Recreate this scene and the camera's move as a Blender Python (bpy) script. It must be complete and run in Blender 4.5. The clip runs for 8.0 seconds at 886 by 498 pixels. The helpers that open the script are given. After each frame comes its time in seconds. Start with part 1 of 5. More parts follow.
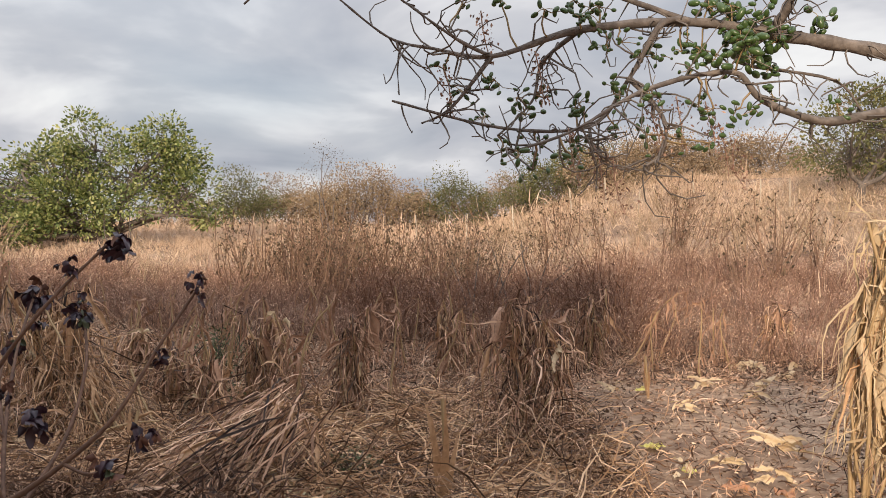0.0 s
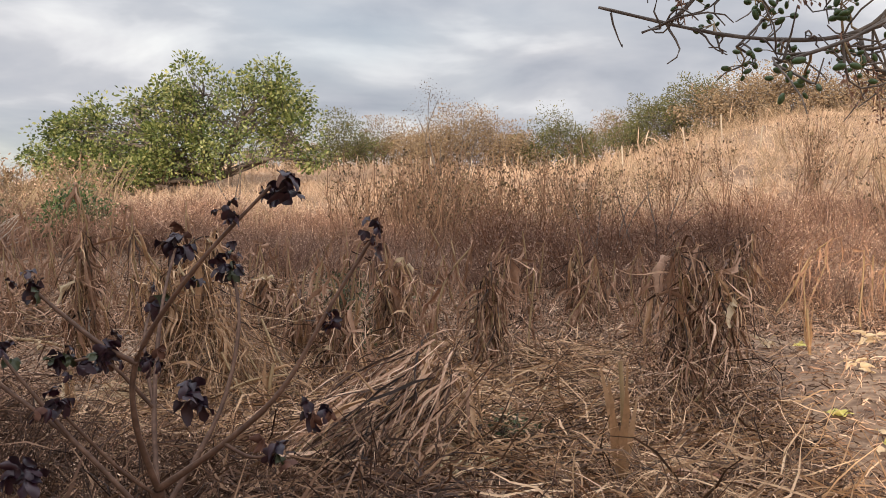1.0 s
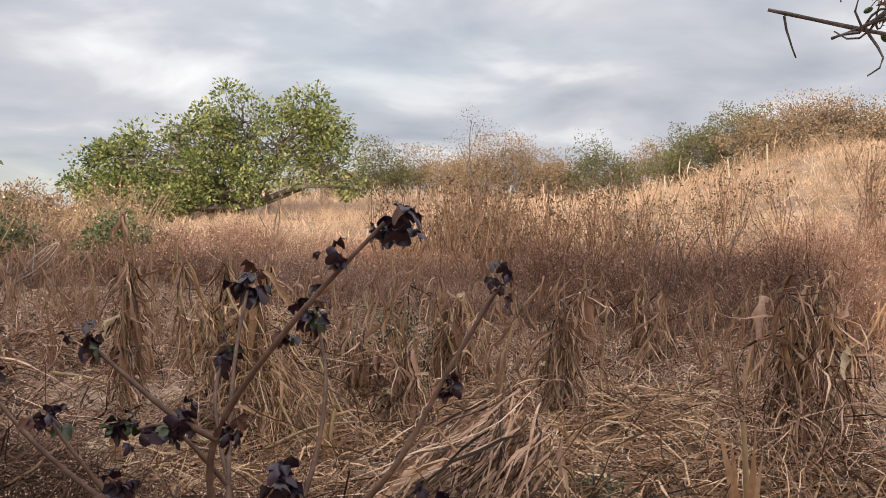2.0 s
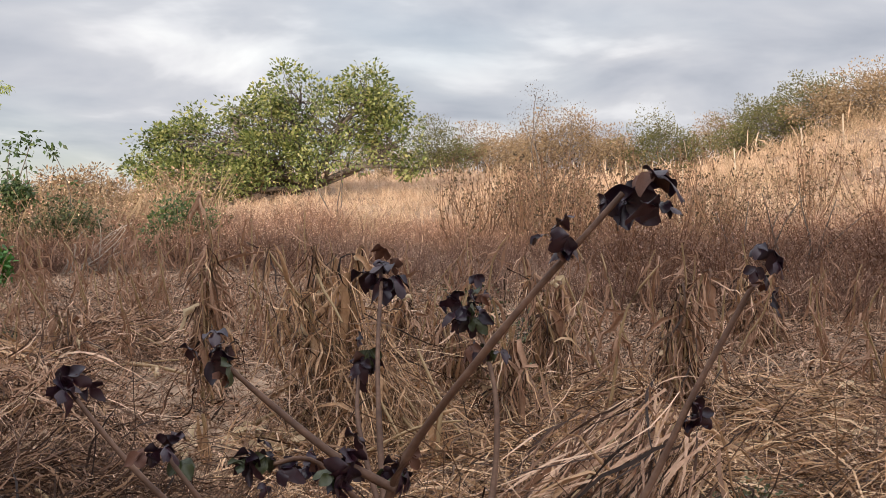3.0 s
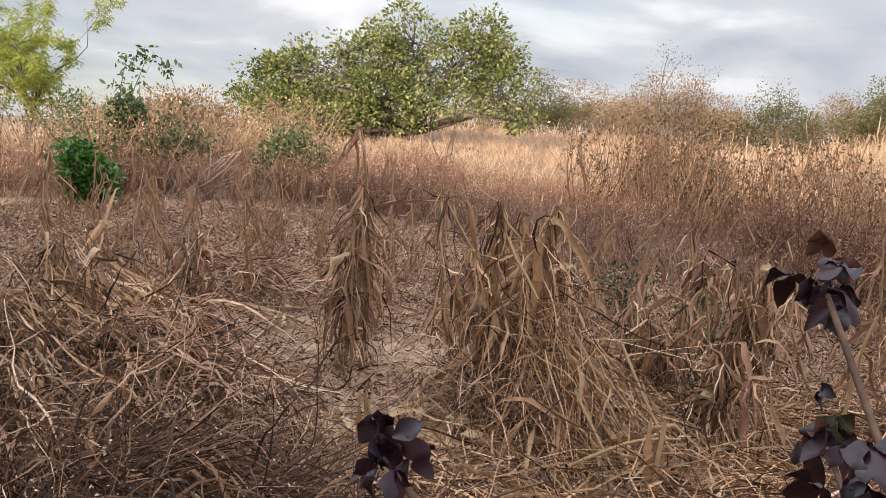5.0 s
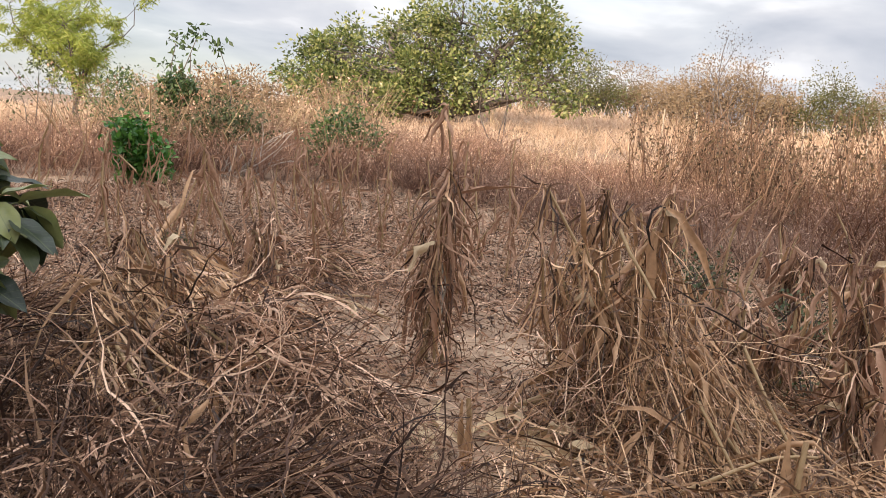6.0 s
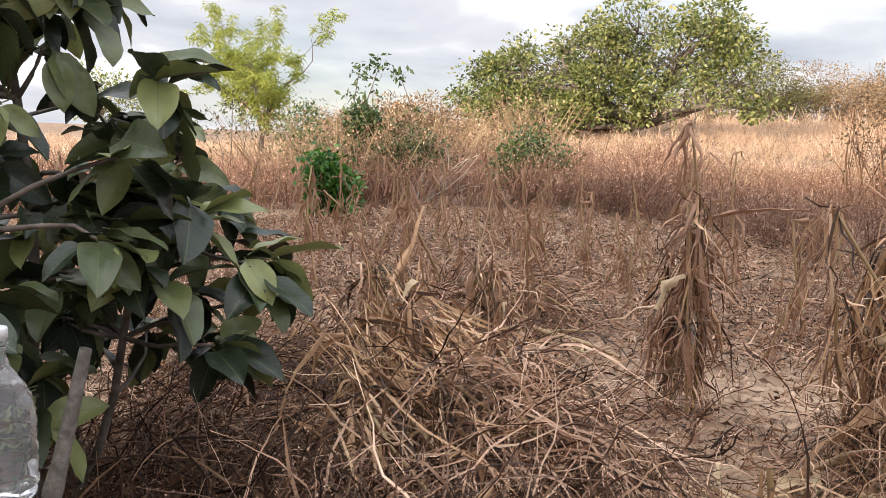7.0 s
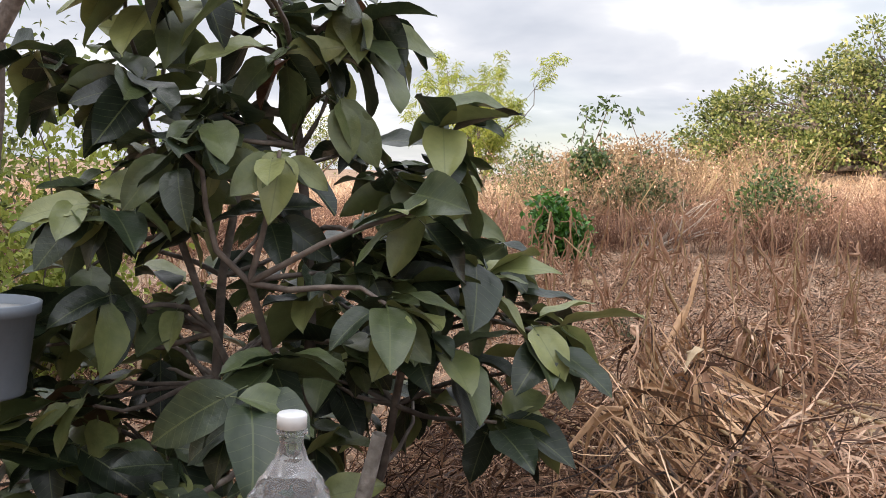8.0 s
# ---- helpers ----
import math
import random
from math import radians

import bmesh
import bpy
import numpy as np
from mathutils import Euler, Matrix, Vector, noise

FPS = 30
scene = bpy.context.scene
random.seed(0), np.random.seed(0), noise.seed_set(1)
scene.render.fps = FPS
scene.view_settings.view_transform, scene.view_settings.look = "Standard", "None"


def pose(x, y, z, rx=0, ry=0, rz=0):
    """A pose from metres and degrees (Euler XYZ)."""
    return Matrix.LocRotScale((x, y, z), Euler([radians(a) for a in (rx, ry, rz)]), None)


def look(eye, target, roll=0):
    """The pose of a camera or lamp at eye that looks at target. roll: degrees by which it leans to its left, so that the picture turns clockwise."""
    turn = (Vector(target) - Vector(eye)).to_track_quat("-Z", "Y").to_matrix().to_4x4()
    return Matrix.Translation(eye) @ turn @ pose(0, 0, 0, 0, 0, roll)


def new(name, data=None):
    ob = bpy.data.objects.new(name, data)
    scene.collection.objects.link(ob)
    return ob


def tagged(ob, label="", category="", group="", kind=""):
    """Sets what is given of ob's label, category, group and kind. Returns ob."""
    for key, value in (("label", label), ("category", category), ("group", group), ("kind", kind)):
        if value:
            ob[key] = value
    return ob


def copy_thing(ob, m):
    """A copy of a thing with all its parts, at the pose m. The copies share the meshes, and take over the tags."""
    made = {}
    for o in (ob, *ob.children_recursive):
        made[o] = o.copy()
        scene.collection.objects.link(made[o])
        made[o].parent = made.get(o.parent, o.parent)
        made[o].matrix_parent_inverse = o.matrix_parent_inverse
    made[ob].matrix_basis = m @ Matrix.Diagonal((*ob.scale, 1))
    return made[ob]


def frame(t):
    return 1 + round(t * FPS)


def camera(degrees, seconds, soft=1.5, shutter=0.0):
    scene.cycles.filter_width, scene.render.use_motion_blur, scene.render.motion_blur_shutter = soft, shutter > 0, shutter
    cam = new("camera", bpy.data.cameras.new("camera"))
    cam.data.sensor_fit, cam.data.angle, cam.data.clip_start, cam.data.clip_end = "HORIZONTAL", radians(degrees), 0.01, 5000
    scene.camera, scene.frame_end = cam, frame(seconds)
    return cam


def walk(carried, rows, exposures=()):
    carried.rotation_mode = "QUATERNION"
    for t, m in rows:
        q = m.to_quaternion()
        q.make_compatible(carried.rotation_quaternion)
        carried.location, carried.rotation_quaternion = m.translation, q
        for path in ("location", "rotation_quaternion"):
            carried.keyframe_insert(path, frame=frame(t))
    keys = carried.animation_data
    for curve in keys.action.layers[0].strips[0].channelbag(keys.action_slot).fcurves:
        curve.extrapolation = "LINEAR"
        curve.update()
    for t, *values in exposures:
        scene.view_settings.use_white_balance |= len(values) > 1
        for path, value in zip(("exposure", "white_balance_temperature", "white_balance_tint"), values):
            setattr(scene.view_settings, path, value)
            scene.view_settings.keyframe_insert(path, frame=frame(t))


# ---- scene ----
cam = camera(52.8, 8.0, 0.55)
METRES, EYE, TILT, LEAN, TURN = 4.6, 1.4, 0.3, 0.0, 0.0
ROWS = [
    (0.0, 0.0, 0.0, 0.0, 0.0, 0.0, -0.0),
    (0.5, -0.0492, 0.0625, 0.0025, 5.78, -2.72, -0.74),
    (1.0, -0.0843, 0.1245, -0.001, 6.12, -3.66, 0.23),
    (2.5, -0.1983, 0.2704, 0.0064, 9.5, -1.21, -0.16),
    (3.0, -0.2454, 0.3275, 0.0017, 11.42, -3.17, 0.68),
    (3.5, -0.2891, 0.3857, 0.0058, 15.59, -3.33, -0.22),
    (4.0, -0.3393, 0.4359, -0.0036, 17.44, -3.85, -3.0),
    (4.5, -0.3918, 0.4582, -0.0069, 16.51, -5.03, -4.15),
    (5.0, -0.4339, 0.4973, -0.0075, 16.88, -6.33, -5.01),
    (6.5, -0.574, 0.5748, -0.0151, 22.32, -8.11, -5.18),
    (7.0, -0.6321, 0.6091, -0.0115, 29.77, -7.24, -2.31),
    (7.5, -0.6749, 0.638, -0.0108, 37.99, -6.44, -1.09),
    (8.0, -0.7157, 0.6389, -0.0087, 43.42, -5.07, -2.09),
]
walk(cam, [(t, pose(0, 0, EYE, TILT, LEAN, TURN) @ pose(METRES * x, METRES * y, METRES * z, 90 + pitch, roll, yaw)) for t, x, y, z, yaw, pitch, roll in ROWS],
     [(0.0, -0.16), (1.0, -0.1), (2.5, 0.0), (4.0, 0.04), (5.0, 0.16), (6.5, 0.36), (8.0, 0.45)])

# ---- world and sun ----
SUN_EL, SUN_AZ = radians(15.5), radians(-12)     # behind the walk, a little to its left
world = bpy.data.worlds.new("sky")
scene.world = world
world.use_nodes = True
wn, wl = world.node_tree.nodes, world.node_tree.links
wn.clear()


def link_nodes(links, a, ao, b, bi):
    links.new(a.outputs[ao], b.inputs[bi])


def math_node(nodes, links, op, a, b):
    n = nodes.new("ShaderNodeMath")
    n.operation = op
    for i, v in ((0, a), (1, b)):
        if isinstance(v, (int, float)):
            n.inputs[i].default_value = v
        else:
            links.new(v, n.inputs[i])
    return n.outputs[0]


sky = wn.new("ShaderNodeTexSky")
sky.sky_type, sky.sun_disc = "NISHITA", False
sky.sun_elevation, sky.sun_rotation = SUN_EL, math.pi + SUN_AZ
coord = wn.new("ShaderNodeTexCoord")
split = wn.new("ShaderNodeSeparateXYZ")
wl.new(coord.outputs["Generated"], split.inputs[0])
up = math_node(wn, wl, "ADD", math_node(wn, wl, "MAXIMUM", split.outputs[2], 0.0), 0.22)
join = wn.new("ShaderNodeCombineXYZ")
wl.new(math_node(wn, wl, "DIVIDE", split.outputs[0], up), join.inputs[0])
wl.new(math_node(wn, wl, "DIVIDE", split.outputs[1], up), join.inputs[1])
cloud = wn.new("ShaderNodeTexNoise")
cloud.inputs["Scale"].default_value, cloud.inputs["Detail"].default_value = 1.5, 5.0
cloud.inputs["Roughness"].default_value, cloud.inputs["Distortion"].default_value = 0.5, 0.3
wl.new(join.outputs[0], cloud.inputs["Vector"])
tone = wn.new("ShaderNodeValToRGB")
for place, c in ((0.34, (0.45, 0.48, 0.55)), (0.45, (0.57, 0.59, 0.65)), (0.53, (0.66, 0.67, 0.715)), (0.59, (0.82, 0.82, 0.85)), (0.68, (1.0, 1.0, 1.0))):
    e = tone.color_ramp.elements.new(place)
    e.color = (*c, 1)
tone.color_ramp.elements.remove(tone.color_ramp.elements[0])
tone.color_ramp.elements.remove(tone.color_ramp.elements[-1])
wl.new(cloud.outputs[0], tone.inputs[0])
blue_bg, cloud_bg = wn.new("ShaderNodeBackground"), wn.new("ShaderNodeBackground")
wl.new(sky.outputs[0], blue_bg.inputs[0])
blue_bg.inputs[1].default_value = 0.12
wl.new(tone.outputs[0], cloud_bg.inputs[0])
lift = math_node(wn, wl, "POWER", math_node(wn, wl, "MAXIMUM", split.outputs[2], 0.0), 2.6)
wl.new(math_node(wn, wl, "ADD", math_node(wn, wl, "MULTIPLY", lift, 2.5), 0.98), cloud_bg.inputs[1])
thin = wn.new("ShaderNodeTexNoise")
thin.inputs["Scale"].default_value, thin.inputs["Detail"].default_value = 0.45, 3.0
wl.new(join.outputs[0], thin.inputs["Vector"])
cover = wn.new("ShaderNodeMapRange")
cover.inputs[1].default_value, cover.inputs[2].default_value = 0.33, 0.52
cover.inputs[3].default_value, cover.inputs[4].default_value = 0.65, 1.0
wl.new(thin.outputs[0], cover.inputs[0])
both = wn.new("ShaderNodeMixShader")
wl.new(cover.outputs[0], both.inputs[0])
wl.new(blue_bg.outputs[0], both.inputs[1])
wl.new(cloud_bg.outputs[0], both.inputs[2])
wout = wn.new("ShaderNodeOutputWorld")
wl.new(both.outputs[0], wout.inputs[0])

sun = new("sun", bpy.data.lights.new("sun", "SUN"))
sun.data.energy, sun.data.angle, sun.data.color = 5.0, radians(3.0), (1.0, 0.82, 0.62)
away = Vector((-math.sin(SUN_AZ) * math.cos(SUN_EL), math.cos(SUN_AZ) * math.cos(SUN_EL), -math.sin(SUN_EL)))
sun.matrix_world = look((0, -20, 20), Vector((0, -20, 20)) + away)


# ---- materials ----
def surface(name, stops, rough=0.8, grain=30.0, bump=0.3, by="island", big=1.5, thin=0.0, spread=0.5):
    """stops: base colours from dark to light. by: what varies them (island, object or none), with noise at two scales on top."""
    m = bpy.data.materials.new(name)
    m.use_nodes = True
    n, l = m.node_tree.nodes, m.node_tree.links
    bsdf = n["Principled BSDF"]
    bsdf.inputs["Roughness"].default_value = rough
    tc = n.new("ShaderNodeTexCoord")
    fine, wide = n.new("ShaderNodeTexNoise"), n.new("ShaderNodeTexNoise")
    fine.inputs["Scale"].default_value, fine.inputs["Detail"].default_value = grain, 4
    wide.inputs["Scale"].default_value, wide.inputs["Detail"].default_value = big, 3
    l.new(tc.outputs["Object"], fine.inputs["Vector"])
    l.new(tc.outputs["Object"], wide.inputs["Vector"])
    mix = math_node(n, l, "ADD", math_node(n, l, "MULTIPLY", fine.outputs[0], 0.5), math_node(n, l, "MULTIPLY", wide.outputs[0], 0.5))
    mix = math_node(n, l, "ADD", math_node(n, l, "MULTIPLY", math_node(n, l, "SUBTRACT", mix, 0.5), 1.7), 0.5)
    if by == "island":
        r = n.new("ShaderNodeNewGeometry").outputs["Random Per Island"]
    elif by == "object":
        r = n.new("ShaderNodeObjectInfo").outputs["Random"]
    if by != "none":
        mix = math_node(n, l, "ADD", math_node(n, l, "MULTIPLY", mix, 1 - spread), math_node(n, l, "MULTIPLY", r, spread))
    ramp = n.new("ShaderNodeValToRGB")
    ramp.color_ramp.elements.remove(ramp.color_ramp.elements[0])
    ramp.color_ramp.elements[0].position, ramp.color_ramp.elements[0].color = 0.12, (*stops[0], 1)
    for i, c in enumerate(stops[1:]):
        ramp.color_ramp.elements.new(0.12 + 0.76 * (i + 1) / (len(stops) - 1)).color = (*c, 1)
    l.new(mix, ramp.inputs[0])
    l.new(ramp.outputs[0], bsdf.inputs["Base Color"])
    if bump:
        b = n.new("ShaderNodeBump")
        b.inputs["Strength"].default_value, b.inputs["Distance"].default_value = bump, 0.01
        l.new(fine.outputs[0], b.inputs["Height"])
        l.new(b.outputs[0], bsdf.inputs["Normal"])
    if thin:
        t = n.new("ShaderNodeBsdfTranslucent")
        l.new(ramp.outputs[0], t.inputs[0])
        s = n.new("ShaderNodeMixShader")
        s.inputs[0].default_value = thin
        l.new(bsdf.outputs[0], s.inputs[1])
        l.new(t.outputs[0], s.inputs[2])
        l.new(s.outputs[0], n["Material Output"].inputs[0])
    return m


soil = surface("soil", [(0.10, 0.055, 0.034), (0.19, 0.115, 0.072), (0.37, 0.25, 0.162), (0.58, 0.43, 0.30)], 0.95, 9, 0.5, "none", 0.45)
straw = surface("straw", [(0.012, 0.005, 0.003), (0.11, 0.053, 0.030), (0.47, 0.272, 0.17), (0.95, 0.67, 0.475)], 0.75, 40, 0.2, thin=0.08, spread=0.75)
straw_gold = surface("straw_gold", [(0.018, 0.008, 0.004), (0.18, 0.093, 0.047), (0.57, 0.34, 0.18), (0.95, 0.67, 0.42)], 0.65, 40, 0.2, thin=0.08, spread=0.7)
husk_mat = surface("husk", [(0.44, 0.31, 0.18), (0.60, 0.45, 0.28), (0.74, 0.60, 0.40)], 0.7, 60, 0.3, thin=0.15)
stalk_mat = surface("stalk", [(0.20, 0.12, 0.06), (0.36, 0.24, 0.12), (0.48, 0.35, 0.19)], 0.6, 35, 0.2, spread=0.6)
litter_mat = surface("litter", [(0.06, 0.036, 0.025), (0.15, 0.09, 0.06), (0.27, 0.18, 0.12), (0.44, 0.33, 0.24)], 0.85, 30, 0.3, spread=0.75)
brush_mat = surface("brush", [(0.06, 0.03, 0.021), (0.24, 0.13, 0.092), (0.52, 0.33, 0.24)], 0.9, 20, 0.0, spread=0.6, big=0.5)
# brown straw with the shade of gaps and tree base put into its colour
dark_shaded_straw = surface("dark_shaded_straw", [(0.015, 0.006, 0.004), (0.075, 0.035, 0.020), (0.19, 0.098, 0.056), (0.40, 0.24, 0.14)], 0.8, 40, 0.2, thin=0.1, spread=0.75)
# weed brown, deepened to stand for the shade at the near left
shaded_weed = surface("shaded_brown_weed", [(0.02, 0.009, 0.005), (0.075, 0.036, 0.02), (0.19, 0.10, 0.058)], 0.9, 20, 0.0, spread=0.6, big=0.5)
tall_stem = surface("tall_weed_stem", [(0.10, 0.05, 0.03), (0.21, 0.12, 0.075), (0.38, 0.24, 0.155)], 0.85, 20, 0.0, spread=0.7)
dark_weed = surface("dark_brown_weed", [(0.06, 0.026, 0.014), (0.18, 0.085, 0.047), (0.36, 0.19, 0.11)], 0.9, 20, 0.0, spread=0.6, big=0.5)
seed_mat = surface("seed_head", [(0.13, 0.06, 0.035), (0.40, 0.235, 0.15), (0.74, 0.53, 0.38)], 0.9, 20, 0.0, spread=0.85)
dark_seed = surface("dark_seed_head", [(0.04, 0.028, 0.016), (0.10, 0.065, 0.035), (0.2, 0.14, 0.08)], 0.9, 20, 0.0, spread=0.85)
grass_mat = surface("golden_grass", [(0.46, 0.30, 0.20), (0.64, 0.455, 0.32), (0.78, 0.61, 0.45)], 0.85, 20, 0.0, thin=0.25, spread=0.5, big=0.12)
far_scrub = surface("far_scrub", [(0.19, 0.125, 0.075), (0.31, 0.22, 0.135), (0.42, 0.32, 0.20)], 0.9, 20, 0.0, spread=0.6, big=0.1)
bark = surface("bark", [(0.05, 0.038, 0.032), (0.13, 0.105, 0.09), (0.30, 0.25, 0.215)], 0.85, 25, 0.8, "none", 4)
wood_grey = surface("weathered_wood", [(0.07, 0.06, 0.052), (0.18, 0.16, 0.14), (0.33, 0.30, 0.265)], 0.85, 45, 0.8, "none", 6)
post_wood = surface("post_wood", [(0.30, 0.24, 0.18), (0.48, 0.40, 0.31), (0.6, 0.52, 0.42)], 0.85, 45, 0.4, "object", 6)
tree_leaf = surface("tree_leaf", [(0.035, 0.055, 0.016), (0.13, 0.175, 0.045), (0.285, 0.31, 0.105), (0.50, 0.48, 0.20)], 0.5, 8, 0.0, thin=0.25, spread=0.65, big=0.7)
lime_leaf = surface("lime_leaf", [(0.18, 0.24, 0.04), (0.32, 0.38, 0.07), (0.46, 0.48, 0.13)], 0.6, 8, 0.0, thin=0.35, spread=0.65)
weed_leaf = surface("weed_leaf", [(0.025, 0.08, 0.014), (0.06, 0.18, 0.026), (0.15, 0.33, 0.05)], 0.5, 8, 0.0, thin=0.2, spread=0.7)
grey_leaf = surface("grey_green_leaf", [(0.035, 0.05, 0.02), (0.08, 0.10, 0.04), (0.15, 0.165, 0.075)], 0.7, 8, 0.0, thin=0.2, spread=0.7)
scrub_leaf = surface("scrub_leaf", [(0.08, 0.085, 0.03), (0.15, 0.15, 0.055), (0.25, 0.22, 0.09)], 0.7, 8, 0.0, thin=0.2, spread=0.7, big=0.2)
shrub_leaf = surface("shrub_leaf", [(0.03, 0.055, 0.02), (0.065, 0.11, 0.035), (0.14, 0.19, 0.06)], 0.55, 8, 0.0, thin=0.2, spread=0.7)
purple_leaf = surface("purple_leaf", [(0.006, 0.005, 0.012), (0.010, 0.006, 0.017), (0.018, 0.007, 0.017), (0.05, 0.011, 0.015)], 0.38, 30, 0.06, spread=0.7)
purple_green = surface("purple_green_leaf", [(0.013, 0.014, 0.01), (0.02, 0.027, 0.011), (0.06, 0.064, 0.017)], 0.45, 30, 0.06, spread=0.6)
dead_purple = surface("withered_leaf", [(0.025, 0.009, 0.007), (0.065, 0.022, 0.013), (0.16, 0.065, 0.035)], 0.7, 30, 0.15, spread=0.6)
purple_stem = surface("purple_stem", [(0.045, 0.022, 0.014), (0.11, 0.056, 0.034), (0.22, 0.125, 0.08)], 0.75, 40, 0.3, "none", 8)
fruit_mat = surface("green_fruit", [(0.006, 0.018, 0.007), (0.016, 0.04, 0.012), (0.055, 0.095, 0.025)], 0.3, 20, 0.05, spread=0.7)
rachis_mat = surface("fruit_stem", [(0.16, 0.10, 0.05), (0.27, 0.18, 0.09), (0.33, 0.27, 0.13)], 0.7, 20, 0.0)
plaster = surface("plaster", [(0.42, 0.36, 0.30), (0.50, 0.44, 0.37), (0.56, 0.5, 0.43)], 0.9, 12, 0.3, "none", 0.8)


# ---- mesh builders ----
RNG = np.random.default_rng(7)


def unit(v):
    return v / np.maximum(np.linalg.norm(v, axis=-1, keepdims=True), 1e-9)


class Soup:
    """Collects points and four-cornered faces; a triangle repeats no corner but is kept apart."""

    def __init__(self):
        self.v, self.f, self.m, self.count = [], [], [], 0

    def add(self, v, f, mat=0):
        v = np.asarray(v, float).reshape(-1, 3)
        f = np.asarray(f, int)
        self.v.append(v)
        self.f.append(f + self.count)
        self.m.append(np.full(len(f), mat))
        self.count += len(v)
        return self

    def mesh(self, name, mats, smooth=True):
        me = bpy.data.meshes.new(name)
        v = np.concatenate(self.v)
        me.vertices.add(len(v))
        me.vertices.foreach_set("co", v.ravel())
        loops = np.concatenate([f.ravel() for f in self.f])
        sizes = np.concatenate([np.full(len(f), f.shape[1]) for f in self.f])
        me.loops.add(len(loops))
        me.loops.foreach_set("vertex_index", loops)
        me.polygons.add(len(sizes))
        me.polygons.foreach_set("loop_start", np.concatenate(([0], np.cumsum(sizes)[:-1])))
        me.polygons.foreach_set("material_index", np.concatenate(self.m))
        for m in mats:
            me.materials.append(m)
        me.update(calc_edges=True)
        me.polygons.foreach_set("use_smooth", np.full(len(sizes), smooth))
        return me


def scatter(soup, v, f, mat, place, yaw, scale, lean=None):
    """Copies of one small mesh, laid into a soup."""
    c, s = np.cos(yaw)[:, None], np.sin(yaw)[:, None]
    sc = scale if scale.ndim == 2 else np.repeat(scale[:, None], 3, 1)
    p = v[None] * sc[:, None, :]
    x = p[..., 0] * c - p[..., 1] * s
    y = p[..., 0] * s + p[..., 1] * c
    q = np.stack([x, y, p[..., 2]], -1)
    if lean is not None:
        q[..., :2] += lean[:, None, :] * q[..., 2:3]
    q += place[:, None, :]
    n = len(place)
    ff = (f[None] + (np.arange(n) * len(v))[:, None, None]).reshape(-1, f.shape[1])
    soup.add(q, ff, mat)


def ribbons(soup, base, way, length, width, droop=0.6, segs=4, twist=0.6, mat=0, taper=1.0, fold=0.0, wave=0.0, rng=RNG, floor=None, kink=0.0):
    """Leaf blades: each starts at base, runs along way, and sinks with its length."""
    n = len(base)
    way = unit(way)
    length, width = np.broadcast_to(length, n), np.broadcast_to(width, n)
    droop = np.broadcast_to(droop, n)
    side = unit(np.cross(way, rng.normal(size=(n, 3))))
    p, pts, sides = base.copy(), [base.copy()], [side]
    d = way.copy()
    share = rng.uniform(0, 1, (n, segs)) ** (1 + 5 * kink)
    share = share / share.sum(1, keepdims=True)
    for i in range(segs):
        d = d + np.array([0, 0, -1.0]) * (droop * 1.6 * share[:, i])[:, None] + rng.normal(size=(n, 3)) * wave / segs
        d = unit(d)
        p = p + d * (length / segs)[:, None]
        if floor is not None:
            p[:, 2] = np.maximum(p[:, 2], floor)
        side = unit(side - d * (side * d).sum(1)[:, None] + np.cross(d, side) * (rng.normal(size=n) * twist / segs)[:, None])
        pts.append(p.copy())
        sides.append(side)
    pts, sides = np.stack(pts, 1), np.stack(sides, 1)
    u = np.linspace(0, 1, segs + 1)
    prof = (0.55 + 0.45 * np.sin(np.pi * np.minimum(u * 1.3, 1))) * (1 - taper * u ** 2.2) + 0.06
    ragged = rng.uniform(0.55, 1.35, (n, segs + 1)) if wave > 0.5 else 1.0
    half = sides * (width[:, None] * prof[None] * ragged)[..., None] * 0.5
    if fold:
        # a folded blade with a wavy rim: five points across
        nrm = unit(np.cross(sides, np.gradient(pts, axis=1)))
        wav = rng.normal(size=(n, segs + 1, 4, 1)) * 0.22
        size = np.linalg.norm(half, axis=2)[..., None]
        cols = [pts - half + nrm * size * (fold + wav[:, :, 0]), pts - half * 0.5 + nrm * size * (fold * 0.2 + wav[:, :, 1]), pts - nrm * size * fold * 0.4, pts + half * 0.5 + nrm * size * (fold * 0.2 + wav[:, :, 2]), pts + half + nrm * size * (fold + wav[:, :, 3])]
    else:
        cols = [pts - half, pts + half]
    m = len(cols)
    v = np.stack(cols, 2).reshape(n, -1, 3)
    k = (np.arange(segs)[:, None] * m + np.arange(m - 1)[None]).ravel()
    f1 = np.stack([k, k + 1, k + m + 1, k + m], 1)
    f = (f1[None] + (np.arange(n) * (segs + 1) * m)[:, None, None]).reshape(-1, 4)
    soup.add(v, f, mat)


